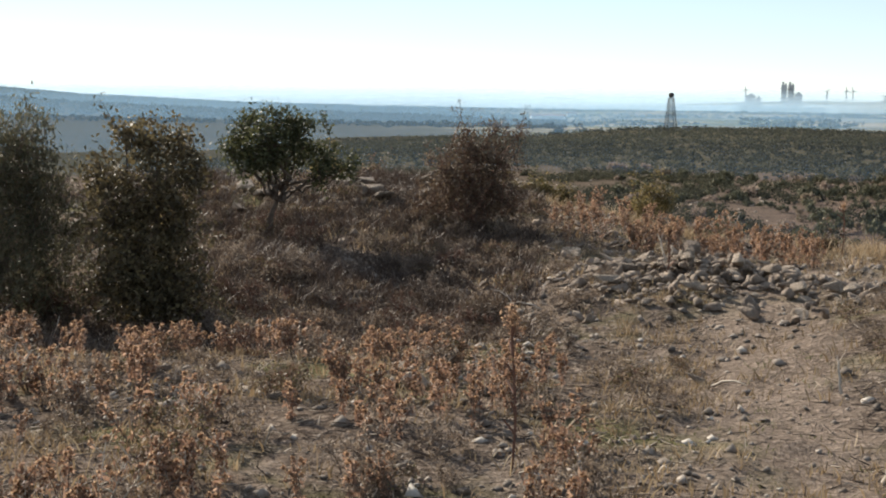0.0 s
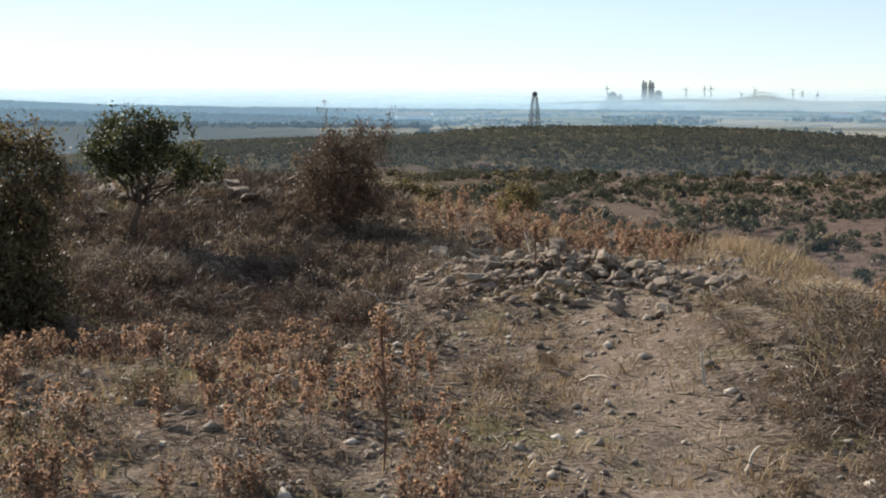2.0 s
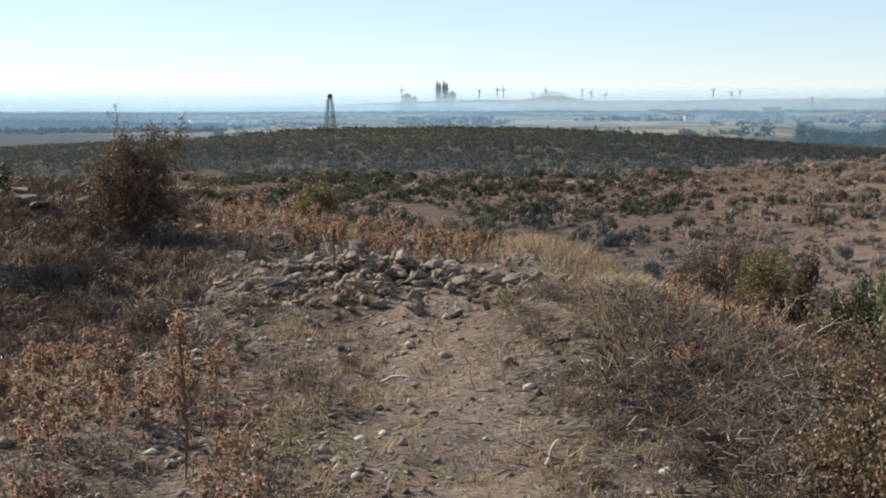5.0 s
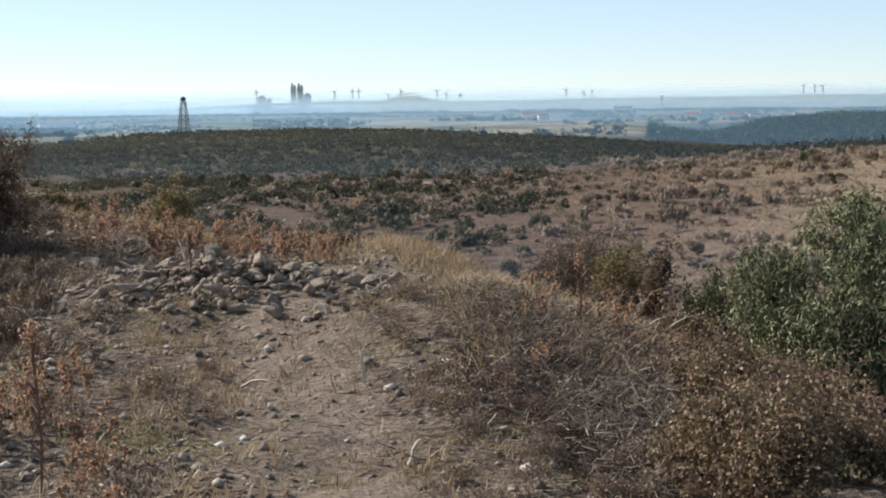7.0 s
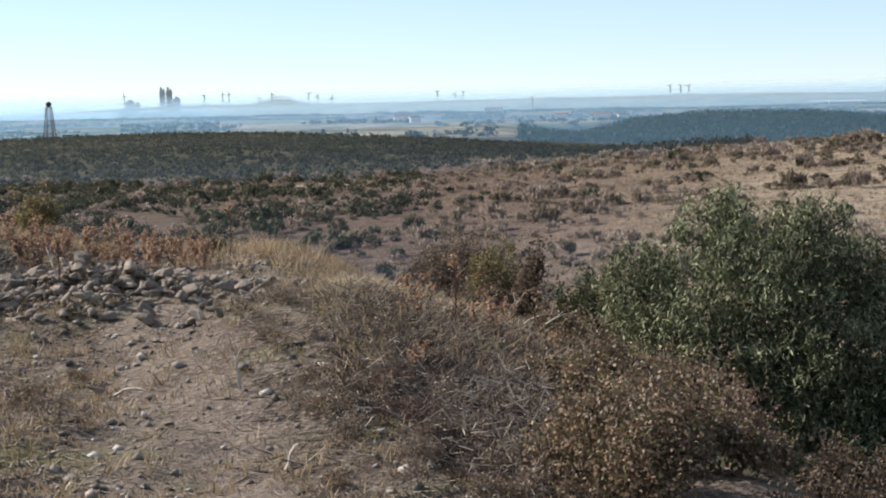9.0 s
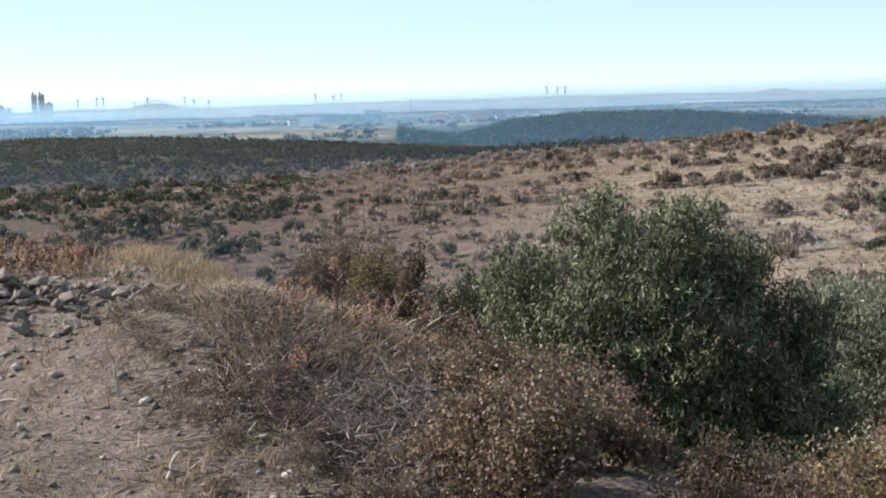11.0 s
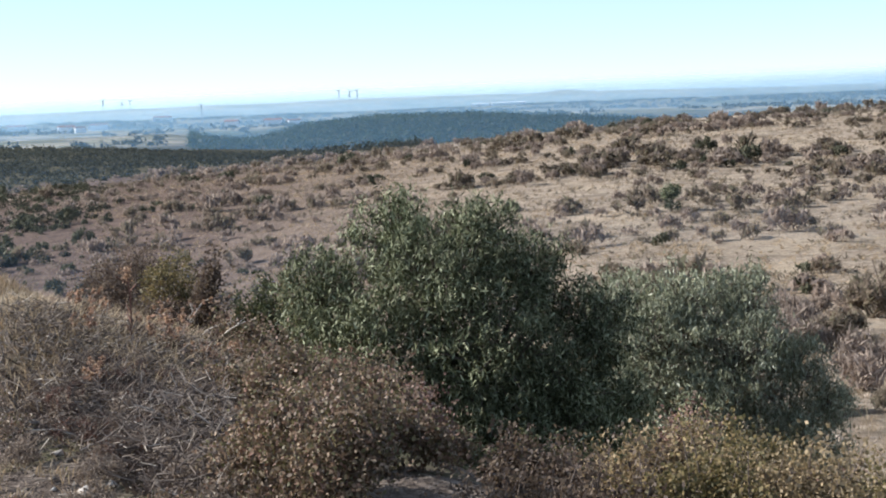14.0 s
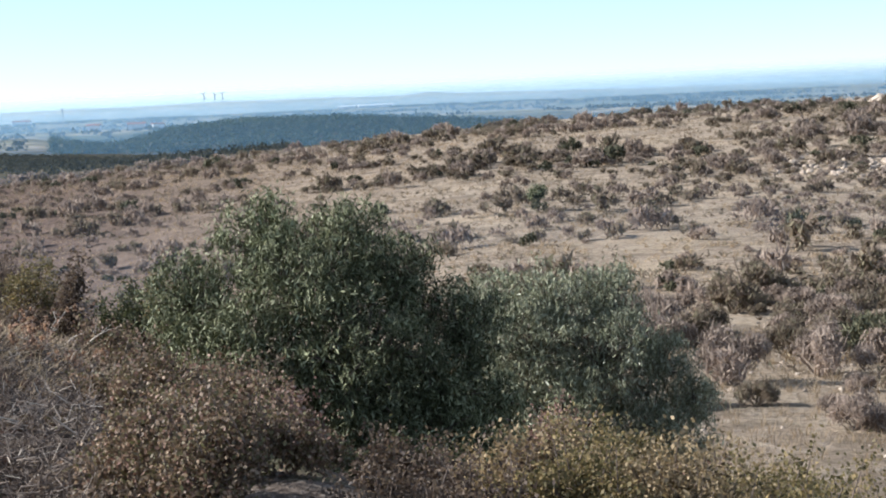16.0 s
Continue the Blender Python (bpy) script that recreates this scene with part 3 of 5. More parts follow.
# ---- shrubs and brambles on the right-hand bank ----
BANK = [  # heading, distance, top over datum, width, leaf, twigs, leaves, leaf size, label
    (24.5, 15.6, 0.50, 1.6, DRYLEAF, 1600, 7000, 0.02, "grey leafless thorn shrub on the bank"),
    (26.0, 13.8, 0.45, 0.75, YELLOW, 300, 4200, 0.022, "yellowing leafy shrub on the bank"),
    (27.4, 13.0, 0.50, 0.40, DRYLEAF, 260, 1500, 0.026, "withered brown leafy shrub on the bank"),
    (29.4, 13.4, 0.22, 0.85, OAK, 320, 6500, 0.024, "dark green leafy shrub on the bank"),
    (30.6, 14.4, 0.25, 0.7, YELLOW, 300, 4000, 0.024, "light green leafy shrub on the bank"),
    (25.3, 12.9, 0.10, 0.9, DRYLEAF, 1000, 4500, 0.018, "grey twiggy thorn shrub on the bank"),
    (28.3, 10.6, 0.04, 1.0, BRAMBLE, 420, 6000, 0.020, "brown and green bramble on the bank"),
    (31.5, 9.8, -0.18, 1.2, BRAMBLE, 480, 8000, 0.020, "brown and green bramble on the bank"),
    (30.0, 8.3, 0.25, 1.1, BRAMBLE, 480, 8000, 0.018, "brown and green bramble on the bank"),
    (34.6, 9.4, -0.14, 0.75, RED, 320, 5200, 0.020, "bramble with reddened autumn leaves"),
    (33.4, 7.6, 0.23, 1.0, BRAMBLE, 480, 8000, 0.018, "bramble with brown and yellowing leaves"),
    (35.3, 7.6, -0.04, 0.6, RED, 420, 6500, 0.018, "bramble with reddened autumn leaves"),
    # OAK rows from 39 to 46 degrees: dark leaf imitates shade under the olives
    (40.2, 10.2, -0.95, 1.0, OAK, 420, 6500, 0.018, "leafy shrub in dark leaf imitating shade under the olives"),
    (34.4, 6.5, 0.25, 0.55, BRAMBLE, 420, 7000, 0.017, "bramble with brown and yellowing leaves"),
    (43.2, 10.0, -1.05, 1.0, OAK, 420, 7000, 0.018, "leafy shrub in dark leaf imitating shade under the olives"),
    (45.7, 8.6, -0.02, 0.55, RED, 260, 3400, 0.020, "tall bramble shoot with red leaves"),
    (48.4, 8.2, -0.10, 0.6, YELLOW, 260, 3600, 0.022, "tall yellow-brown bramble shoot"),
    (47.0, 6.9, 0.08, 0.8, TAN, 380, 6500, 0.018, "yellow-brown bramble on the bank"),
    (50.8, 7.2, -0.12, 0.8, RED, 380, 6000, 0.018, "bramble with reddish autumn leaves"),
    (54.5, 7.4, -0.10, 0.9, YELLOW, 380, 6000, 0.018, "green and yellow bramble on the bank"),
    (52.5, 6.4, 0.08, 0.7, YELLOW, 380, 6000, 0.018, "green-yellow bramble on the bank"),
    (58.0, 6.8, -0.04, 0.9, YELLOW, 380, 5000, 0.018, "yellow-leaved bramble on the bank"),
    (30.6, 6.0, 0.50, 0.8, BRAMBLE, 420, 6000, 0.016, "brown bramble beside the brush heap"),
    (32.4, 5.7, 0.57, 0.6, BRAMBLE, 420, 6000, 0.016, "bramble with brown and yellowing leaves"),
    (47.0, 5.6, 0.28, 0.8, YELLOW, 420, 6000, 0.016, "bramble with yellowing leaves"),
    (51.5, 5.6, 0.37, 0.8, TAN, 420, 6000, 0.016, "bramble with brown and yellowing leaves"),
    (56.0, 5.6, 0.24, 0.8, YELLOW, 420, 6000, 0.016, "bramble with yellowing leaves"),
    # withered-leaf rows from 38 to 44 degrees: dark brown imitates the bank's shade
    (38.5, 7.0, -0.33, 0.7, DRYLEAF, 320, 4500, 0.018, "bramble in dark brown leaf imitating shade on the bank"),
    (41.5, 6.8, -0.27, 0.7, DRYLEAF, 320, 4500, 0.018, "bramble in dark brown leaf imitating shade on the bank"),
    (44.6, 6.6, 0.19, 0.7, TAN, 320, 4500, 0.018, "bramble with brown autumn leaves"),
    (48.2, 6.0, 0.17, 0.7, TAN, 320, 4500, 0.017, "bramble with brown and yellowing leaves"),
    (39.0, 5.5, -0.02, 0.6, DRYLEAF, 260, 3500, 0.016, "bramble in dark brown leaf imitating shade on the bank"),
    (43.5, 5.5, -0.02, 0.6, DRYLEAF, 260, 3500, 0.016, "bramble in dark brown leaf imitating shade on the bank"),
    (39.5, 9.6, -0.75, 1.3, OAK, 380, 6000, 0.02, "undergrowth in dark leaf imitating shade below the olive"),
    (42.5, 9.8, -0.80, 1.3, OAK, 380, 6000, 0.02, "undergrowth in dark leaf imitating shade below the olive"),
    (45.5, 10.2, -0.95, 1.3, OAK, 380, 6000, 0.02, "undergrowth in dark leaf imitating shade between the olives"),
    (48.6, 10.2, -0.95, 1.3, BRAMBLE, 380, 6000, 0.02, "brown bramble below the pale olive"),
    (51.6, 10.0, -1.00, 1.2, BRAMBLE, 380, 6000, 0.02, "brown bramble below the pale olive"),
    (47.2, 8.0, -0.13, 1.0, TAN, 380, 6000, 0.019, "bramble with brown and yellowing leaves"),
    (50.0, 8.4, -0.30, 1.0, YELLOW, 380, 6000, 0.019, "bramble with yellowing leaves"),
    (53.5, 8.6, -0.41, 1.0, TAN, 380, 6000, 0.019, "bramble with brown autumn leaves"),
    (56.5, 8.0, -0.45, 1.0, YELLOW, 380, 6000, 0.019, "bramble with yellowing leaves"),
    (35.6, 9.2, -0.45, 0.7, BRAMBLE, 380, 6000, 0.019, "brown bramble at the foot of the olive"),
    (42.8, 7.9, -0.62, 1.0, DRYLEAF, 380, 6000, 0.019, "bramble in dark brown leaf imitating shade on the bank"),
    (42.2, 11.2, -0.95, 1.5, OAK, 380, 9000, 0.024, "undergrowth in dark leaf imitating shade below the olive"),
    (43.6, 8.8, -0.84, 1.1, DRYLEAF, 380, 7500, 0.022, "bramble in dark brown leaf imitating shade on the bank"),
    (40.6, 8.6, -0.78, 1.1, DRYLEAF, 380, 7000, 0.020, "bramble in dark brown leaf imitating shade on the bank"),
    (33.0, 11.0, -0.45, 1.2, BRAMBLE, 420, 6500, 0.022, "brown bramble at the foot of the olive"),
    (42.0, 10.6, -1.15, 1.2, OAK, 420, 7000, 0.022, "shrub in dark leaf imitating shade below the olives"),
    (49.5, 11.0, -1.25, 1.1, BRAMBLE, 420, 6500, 0.022, "brown bramble below the olives")]
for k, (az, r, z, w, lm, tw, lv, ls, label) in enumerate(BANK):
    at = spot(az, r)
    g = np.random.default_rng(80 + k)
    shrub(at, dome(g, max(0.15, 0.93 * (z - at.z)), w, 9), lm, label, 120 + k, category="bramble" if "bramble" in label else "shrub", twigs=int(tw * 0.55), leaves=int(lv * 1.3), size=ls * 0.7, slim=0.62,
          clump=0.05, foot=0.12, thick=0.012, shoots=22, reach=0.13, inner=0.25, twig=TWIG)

# ---- steppe shrubs across the gully ----
def far_template(seed, height, width, lm, n, size, slim=0.13, stems=24):
    """A wind-shaped steppe shrub: a fuzzy dome of thin upright sprays over a few woody stems, in one mesh."""
    g = np.random.default_rng(seed)
    lobes = dome(g, height, width, 6)
    L = np.array(lobes)
    k = g.choice(len(L), size=n, p=L[:, 3] ** 2 / (L[:, 3] ** 2).sum())
    P = L[k, :3] + unit(g.normal(size=(n, 3))) * L[k, 3:] * g.uniform(0.3, 1.05, (n, 1))
    P[:, 2] = np.maximum(P[:, 2], size * 0.5)
    me = leaves_mesh("steppe_shrub", P, size, slim, lm, g, up=1.3)
    co = np.empty(len(me.vertices) * 3, np.float32)
    me.vertices.foreach_get("co", co)
    V2 = co.reshape(-1, 3)
    F2 = np.arange(len(V2)).reshape(-1, 4)
    tips = L[g.integers(len(L), size=stems), :3] + g.normal(size=(stems, 3)) * 0.1
    V, F = sticks_data(g.normal(size=(stems, 3)) * [0.05, 0.05, 0.0], tips, 0.012, 0.005)
    return np.vstack([V2, V]), np.vstack([F2, F + len(V2)])


DULL = leafmat("dull_straw", (0.10, 0.07, 0.042), (0.17, 0.12, 0.075), (0.25, 0.18, 0.11), through=0.25)
GREY = leafmat("grey_steppe_shrub", (0.19, 0.145, 0.115), (0.29, 0.225, 0.175), (0.39, 0.31, 0.235), through=0.3, rough=0.85)
KINDS = [(FARLEAF, "brown rounded steppe shrub on the dry slope"), (GREY, "grey leafless steppe shrub on the dry slope"), (SCRUB, "dark green kermes oak shrub on the slope")]
TEMPLATES = []
for k in range(9):
    lm = KINDS[k % 3][0]
    V, F = far_template(200 + k, 0.62, 1.0, lm, 950, 0.066, 0.17)
    V2, F2 = far_template(200 + k, 0.62, 1.0, lm, 165, 0.115, 0.26, 4)
    TEMPLATES.append((mesh_from("steppe_shrub", V, F, lm), V2, F2, KINDS[k % 3][1]))
g = np.random.default_rng(17)
placed_far, rest = 0, [[] for _ in KINDS]
spots = []
while len(spots) < 3000:
    az, r = g.uniform(7, 62), math.sqrt(g.uniform(26 ** 2, 226 ** 2)) if g.uniform() < 0.55 else g.uniform(30, 150)
    x, y = r * math.sin(radians(az)), r * math.cos(radians(az))
    dense = 0.42 + 0.5 * float(wave(np.array([x]), np.array([y]), 30, 21)[0]) + 0.35 * (r > 165) + 0.25 * (az < 20) + 0.3 * (az > 54)
    if rim(np.array([x]), np.array([y]))[0] < 7 or g.uniform() > dense:
        continue
    spots.append((r, az, x, y))
spots.sort()
for r, az, x, y in spots:
    dark = az < 23 or g.uniform() < 0.07
    k = int(g.choice([2, 5, 8])) if dark and g.uniform() < 0.75 else int(g.choice([0, 3, 6, 1, 4, 7]))
    me, V, F, label = TEMPLATES[k]
    s = g.uniform(0.45, 1.3) * (1 + 0.7 * (g.uniform() < 0.25)) * (1.5 if r > 120 else 1.25)
    m = pose(x, y, height(x, y) - 0.04, 0, 0, g.uniform(0, 360)) @ Matrix.Diagonal((s * g.uniform(0.8, 1.3), s * g.uniform(0.8, 1.3), s * g.uniform(0.75, 1.1), 1))
    if placed_far < 290:
        ob = new("steppe_shrub", me)
        ob.matrix_world = m
        tagged(ob, label, "shrub", "steppe shrubs on the opposite slope")
        placed_far += 1
    else:
        M = np.array(m)
        rest[k % 3].append((V @ M[:3, :3].T + M[:3, 3], F))


def joined(name, pieces, mat, label, category):
    off, Vs, Fs = 0, [], []
    for V, F in pieces:
        Vs.append(V), Fs.append(F + off)
        off += len(V)
    return tagged(new(name, mesh_from(name, np.vstack(Vs), np.vstack(Fs), mat)), label, category, kind="stuff")


for pieces, (lm, label) in zip(rest, KINDS):
    joined("distant_steppe_shrubs", pieces, lm, label.replace("shrub", "shrubs"), "shrubs")


def clumps(name, mat, label, category, n, az0, az1, r0, r1, size, leaf, seed, per=14, keep=None, tall=0.7, slim=0.65):
    """Small ragged tufts of foliage scattered over far land."""
    g = np.random.default_rng(seed)
    az = np.radians(g.uniform(az0, az1, n * 3))
    r = np.sqrt(g.uniform(r0 ** 2, r1 ** 2, n * 3))
    x, y = r * np.sin(az), r * np.cos(az)
    if keep is not None:
        ok = keep(x, y, np.degrees(az), r, g)
        x, y, r = x[ok], y[ok], r[ok]
    x, y, r = x[:n], y[:n], r[:n]
    z = land(x, y)
    s = size * g.uniform(0.5, 1.5, len(x))
    d = unit(g.normal(size=(len(x), per, 3)))
    d[..., 2] = np.abs(d[..., 2]) * tall + 0.08
    P = np.stack([x, y, z], -1)[:, None] + d * (s[:, None] * g.uniform(0.35, 1.0, (len(x), per)))[..., None]
    me = leaves_mesh(name, P.reshape(-1, 3), leaf * size, slim, mat, g, up=0.5)
    return tagged(new(name, me), label, category, kind="stuff")


MAQUIS = leafmat("maquis", (0.036, 0.037, 0.024), (0.05, 0.05, 0.033), (0.075, 0.07, 0.046), through=0.5, rough=0.85)
clumps("ridge_scrub", MAQUIS, "dark green scrub covering the far ridge", "scrub", 10000, -12, 36, 226, 540, 0.95, 0.32, 31, per=14, tall=1.2)
clumps("gully_scrub", MAQUIS, "dark scrub on the shaded gully side", "scrub", 1700, -10, 24, 118, 222, 0.8, 0.17, 32, per=60, tall=1.1,
       keep=lambda x, y, a, r, g: (wave(x, y, 25, 12) > -0.1) & (g.uniform(size=len(x)) < 1.0 - 0.75 * sstep(11, 22, a)))
clumps("wood", leafmat("far_wood", (0.03, 0.045, 0.022), (0.05, 0.065, 0.03), (0.07, 0.078, 0.038), through=0.5), "dark wood on the distant ridge", "wood", 6500, 27, 50, 600, 1015, 2.4, 0.33, 33, per=14, tall=1.2)
clumps("hill_wood", MAQUIS, "dark woods on the hills beyond the gully", "wood", 9000, -24, 5, 850, 2000, 2.6, 0.4, 39, per=10, tall=0.6)
clumps("plain_trees", SCRUB, "tree belts and hedges on the plain", "trees", 3600, -2, 62, 680, 2600, 3.4, 0.45, 34, per=10,
       keep=lambda x, y, a, r, g: (wave(x, y, 260, 35) > 0.15) & ((r > 1060) | (a < 26)))
clumps("crest_scrub", FARLEAF, "brown scrub along the crest of the slope", "scrub", 480, 20, 62, 185, 226, 0.7, 0.3, 36, per=30, slim=0.25)

clumps("steppe_grass", STRAW, "tufts of straw-coloured steppe grass on the slope", "grass", 9500, 23, 62, 30, 190, 0.2, 0.7, 37, per=9, tall=1.2, slim=0.12,
       keep=lambda x, y, a, r, g: (rim(x, y) > 3) & (wave(x, y, 7, 38) + 0.5 * g.normal(size=len(x)) > 0))

clumps("steppe_herbs", FARLEAF, "low brown herbs dotting the dry slope", "herbs", 7000, 14, 62, 28, 215, 0.24, 0.5, 43, per=9, tall=1.0, slim=0.25,
       keep=lambda x, y, a, r, g: (rim(x, y) > 4) & (wave(x, y, 14, 44) + 0.7 * g.normal(size=len(x)) > 0))

NEAR = []
for k in range(4):
    V, F = far_template(250 + k, 0.62, 1.0, (GREY, FARLEAF)[k % 2], 2000, 0.06)
    NEAR.append((mesh_from("steppe_shrub", V, F, (GREY, FARLEAF)[k % 2]), KINDS[(1, 0)[k % 2]][1]))
g = np.random.default_rng(18)
for _ in range(42):
    az, r = g.uniform(46, 62), math.sqrt(g.uniform(21 ** 2, 44 ** 2))
    k = int(g.choice([0, 2, 0, 2, 1, 3]))
    q = g.uniform(0.7, 2.0)
    ob = new("steppe_shrub", NEAR[k][0])
    ob.matrix_world = Matrix.Translation(spot(az, r, -0.04)) @ pose(0, 0, 0, 0, 0, g.uniform(0, 360)) @ Matrix.Diagonal((q, q, q * g.uniform(0.8, 1.1), 1))
    tagged(ob, NEAR[k][1], "shrub", "steppe shrubs on the opposite slope")

LONE = next(r for r in range(60, 130) if math.degrees(math.atan2(height(r * math.sin(radians(45.55)), r * math.cos(radians(45.55))) - EYE.z, r)) > -4.75)
# the lone tree on the slope
at = spot(45.55, LONE)
shrub(at, [(0, 0, 1.2, 0.45), (-0.36, 0, 1.08, 0.36), (0.36, 0, 1.08, 0.36), (0.05, 0.25, 1.05, 0.4), (0.15, -0.25, 1.32, 0.32)], OLIVE, "lone wild olive tree on the dry slope", 9, name="small_tree",
      category="tree", twigs=120, leaves=2600, size=0.06, slim=0.5, clump=0.12, foot=0.02, thick=0.06, twig=BARK, fork=0.4, trunk=(-0.1, 0.0, 0.6))

# ---- stones ----
def rubble(name, spots, seed, label):
    """Broken stones too many to pick apart, in one mesh."""
    g = np.random.default_rng(seed)
    Vs, Fs, off = [], [], 0
    for (x, y, z), s in spots:
        me = STONES[int(g.integers(len(STONES)))]
        M = np.array(pose(x, y, z + 0.05 * s, *(g.normal(size=2) * 20), g.uniform(0, 360)) @ Matrix.Diagonal((s / 2, s / 2, s / 2, 1)))
        co = np.array([v.co for v in me.vertices])
        Vs.append(co @ M[:3, :3].T + M[:3, 3])
        for f in me.polygons:
            v = list(f.vertices)
            Fs += [(off + v[0], off + v[k], off + v[k + 1]) for k in range(1, len(v) - 1)]
        off += len(co)
    return tagged(new(name, mesh_from(name, np.vstack(Vs), Fs, STONE)), label, "rubble", kind="stuff")


g = np.random.default_rng(5)
for _ in range(150):
    u = g.normal(size=2)
    x, y = 2.3 + 0.75 * u[0], 12.1 + 0.62 * u[1] - 0.1 * u[0]
    s = float(np.clip(g.lognormal(-2.12, 0.4), 0.07, 0.28))
    stone((x, y, height(x, y) + 0.13 * g.uniform() * math.exp(-u @ u / 2)), s * 1.05, g, "grey broken limestone block in the heap", "stones of the heap", False, 0.08)
for _ in range(32):  # the row that runs from the heap to the brush
    t = g.uniform()
    x, y = 2.7 + 1.2 * t + g.normal() * 0.16, 11.2 - 0.7 * t + g.normal() * 0.25
    stone((x, y, height(x, y)), g.uniform(0.06, 0.17), g, "grey limestone lump beside the path", "stones beside the path", False)
for _ in range(40):  # loose in the foreground
    az, r = g.uniform(-17, 14), math.sqrt(g.uniform(30, 105))
    p = spot(az, r)
    stone(p, g.uniform(0.04, 0.12), g, "loose limestone piece among dry thistles", "loose stones of the foreground")
loose = []
for _ in range(1300):  # on the face and crest of the mound, and among the heap
    if g.uniform() < 0.55:
        x, y = g.uniform(-4.2, 2.2), g.uniform(12.0, 18.6)
        s = g.uniform(0.04, 0.2)
    else:
        u = g.normal(size=2)
        x, y, s = 2.3 + 0.72 * u[0], 12.1 + 0.58 * u[1], g.uniform(0.06, 0.2)
    loose.append(((x, y, height(x, y) + (0.05 * g.uniform() if x > 1 else 0.0)), s))
rubble("rubble", loose, 6, "weathered limestone rubble on mound and heap")
far_rocks = []
for _ in range(380):
    if g.uniform() < 0.5:
        az, r, s = g.uniform(3, 13), g.uniform(135, 200), g.uniform(0.3, 1.1)
    else:
        az, r, s = g.uniform(54.5, 60), g.normal(121, 5), g.uniform(0.3, 1.1)
    far_rocks.append((spot(az, r), s))
for _ in range(900):
    far_rocks.append((spot(g.uniform(44, 62), math.sqrt(g.uniform(19 ** 2, 60 ** 2))), g.uniform(0.06, 0.26)))
rubble("outcrop", far_rocks, 8, "pale limestone outcrops on the far slopes")
for _ in range(28):  # the rocky ledge along the crest of the mound
    az, r = g.uniform(-9.5, 0.5), g.normal(17.0, 0.55)
    stone(spot(az, r), g.uniform(0.14, 0.42), g, "dark limestone ledge block on the mound", "ledge stones of the mound", True, 0.15, LEDGE)
for _ in range(26):  # on the crest of the brush heap
    az, r = g.normal(20.8, 1.5), g.normal(10.6, 0.35)
    stone(spot(az, r), g.uniform(0.07, 0.2), g, "grey limestone lump on the brush heap", "stones of the brush heap", False, 0.1)
SINGLE = [  # heading, distance, size, height over land
    (10.35, 8.75, 0.24), (14.1, 10.6, 0.20), (-1.2, 8.5, 0.20), (-0.7, 8.1, 0.26), (-9.8, 8.4, 0.24), (-9.0, 8.2, 0.2), (-10.6, 8.7, 0.2),
    (-7.6, 8.1, 0.17), (-6.4, 7.7, 0.16), (-6.9, 8.4, 0.15), (-10.2, 6.9, 0.12), (1.6, 7.3, 0.14), (-8.6, 8.9, 0.16), (3.0, 6.9, 0.10), (8.3, 7.3, 0.09),
    (10.3, 16.6, 0.42), (5.3, 14.6, 0.36), (11.8, 17.0, 0.34), (13.0, 17.1, 0.3), (20.0, 14.0, 0.24), (20.6, 11.4, 0.22), (21.2, 11.2, 0.18), (-3.6, 17.3, 0.34), (-2.3, 17.2, 0.24)]
for az, r, s in SINGLE:
    stone(spot(az, r), s, g, "pale flat limestone slab lying on the soil", "single flat stones")
for k in range(9):
    stone(spot(57.0 + g.uniform(0, 2.2), 214 + g.uniform(-3, 3)), g.uniform(1.5, 3.2), g, "pale rock knob on the skyline", "rocks on the skyline")


def gravel(n, seed):
    """Small broken stones strewn over the hilltop."""
    g = np.random.default_rng(seed)
    az, r = np.radians(g.uniform(-18, 30, n)), np.sqrt(g.uniform(28, 17.5 ** 2, n))
    x, y = r * np.sin(az), r * np.cos(az)
    ok = (rim(x, y) < 0.5) & (wave(x, y, 2.2, 41) + g.normal(size=n) * 0.5 > 0.2 - 0.8 * np.exp(-((x - 2.2) / 1.4) ** 2 - ((y - 13) / 1.6) ** 2))
    x, y = x[ok], y[ok]
    s = np.clip(g.lognormal(-3.9, 0.5, len(x)), 0.008, 0.07)
    ring = np.array([[1, 0, 0], [0.2, 0.8, 0], [-0.9, 0.3, 0], [-0.3, -0.8, 0], [0.1, 0.1, 0.6], [0, 0, -0.4]])
    V = ring[None] + g.normal(size=(len(x), 6, 3)) * 0.18
    a = g.uniform(0, 6.28, len(x))
    c, sn = np.cos(a)[:, None], np.sin(a)[:, None]
    V = np.stack([V[..., 0] * c - V[..., 1] * sn, V[..., 0] * sn + V[..., 1] * c, V[..., 2]], -1) * s[:, None, None]
    V += np.stack([x, y, land(x, y) + s * 0.15], -1)[:, None]
    F = np.array([[0, 1, 4], [1, 2, 4], [2, 3, 4], [3, 0, 4], [1, 0, 5], [2, 1, 5], [3, 2, 5], [0, 3, 5]])
    F = (np.arange(len(x)) * 6)[:, None, None] + F[None]
    m = Mat("gravel")
    c = m.ramp(m.island(), (0.0, (0.09, 0.075, 0.06)), (0.5, (0.19, 0.16, 0.13)), (0.85, (0.30, 0.26, 0.215)), (1.0, (0.46, 0.42, 0.36)))
    m.surface(c, 0.9)
    return tagged(new("gravel", mesh_from("gravel", V, F.reshape(-1, 3), m.m)), "small limestone gravel strewn over the hilltop", "gravel", kind="stuff")


gravel(15000, 42)


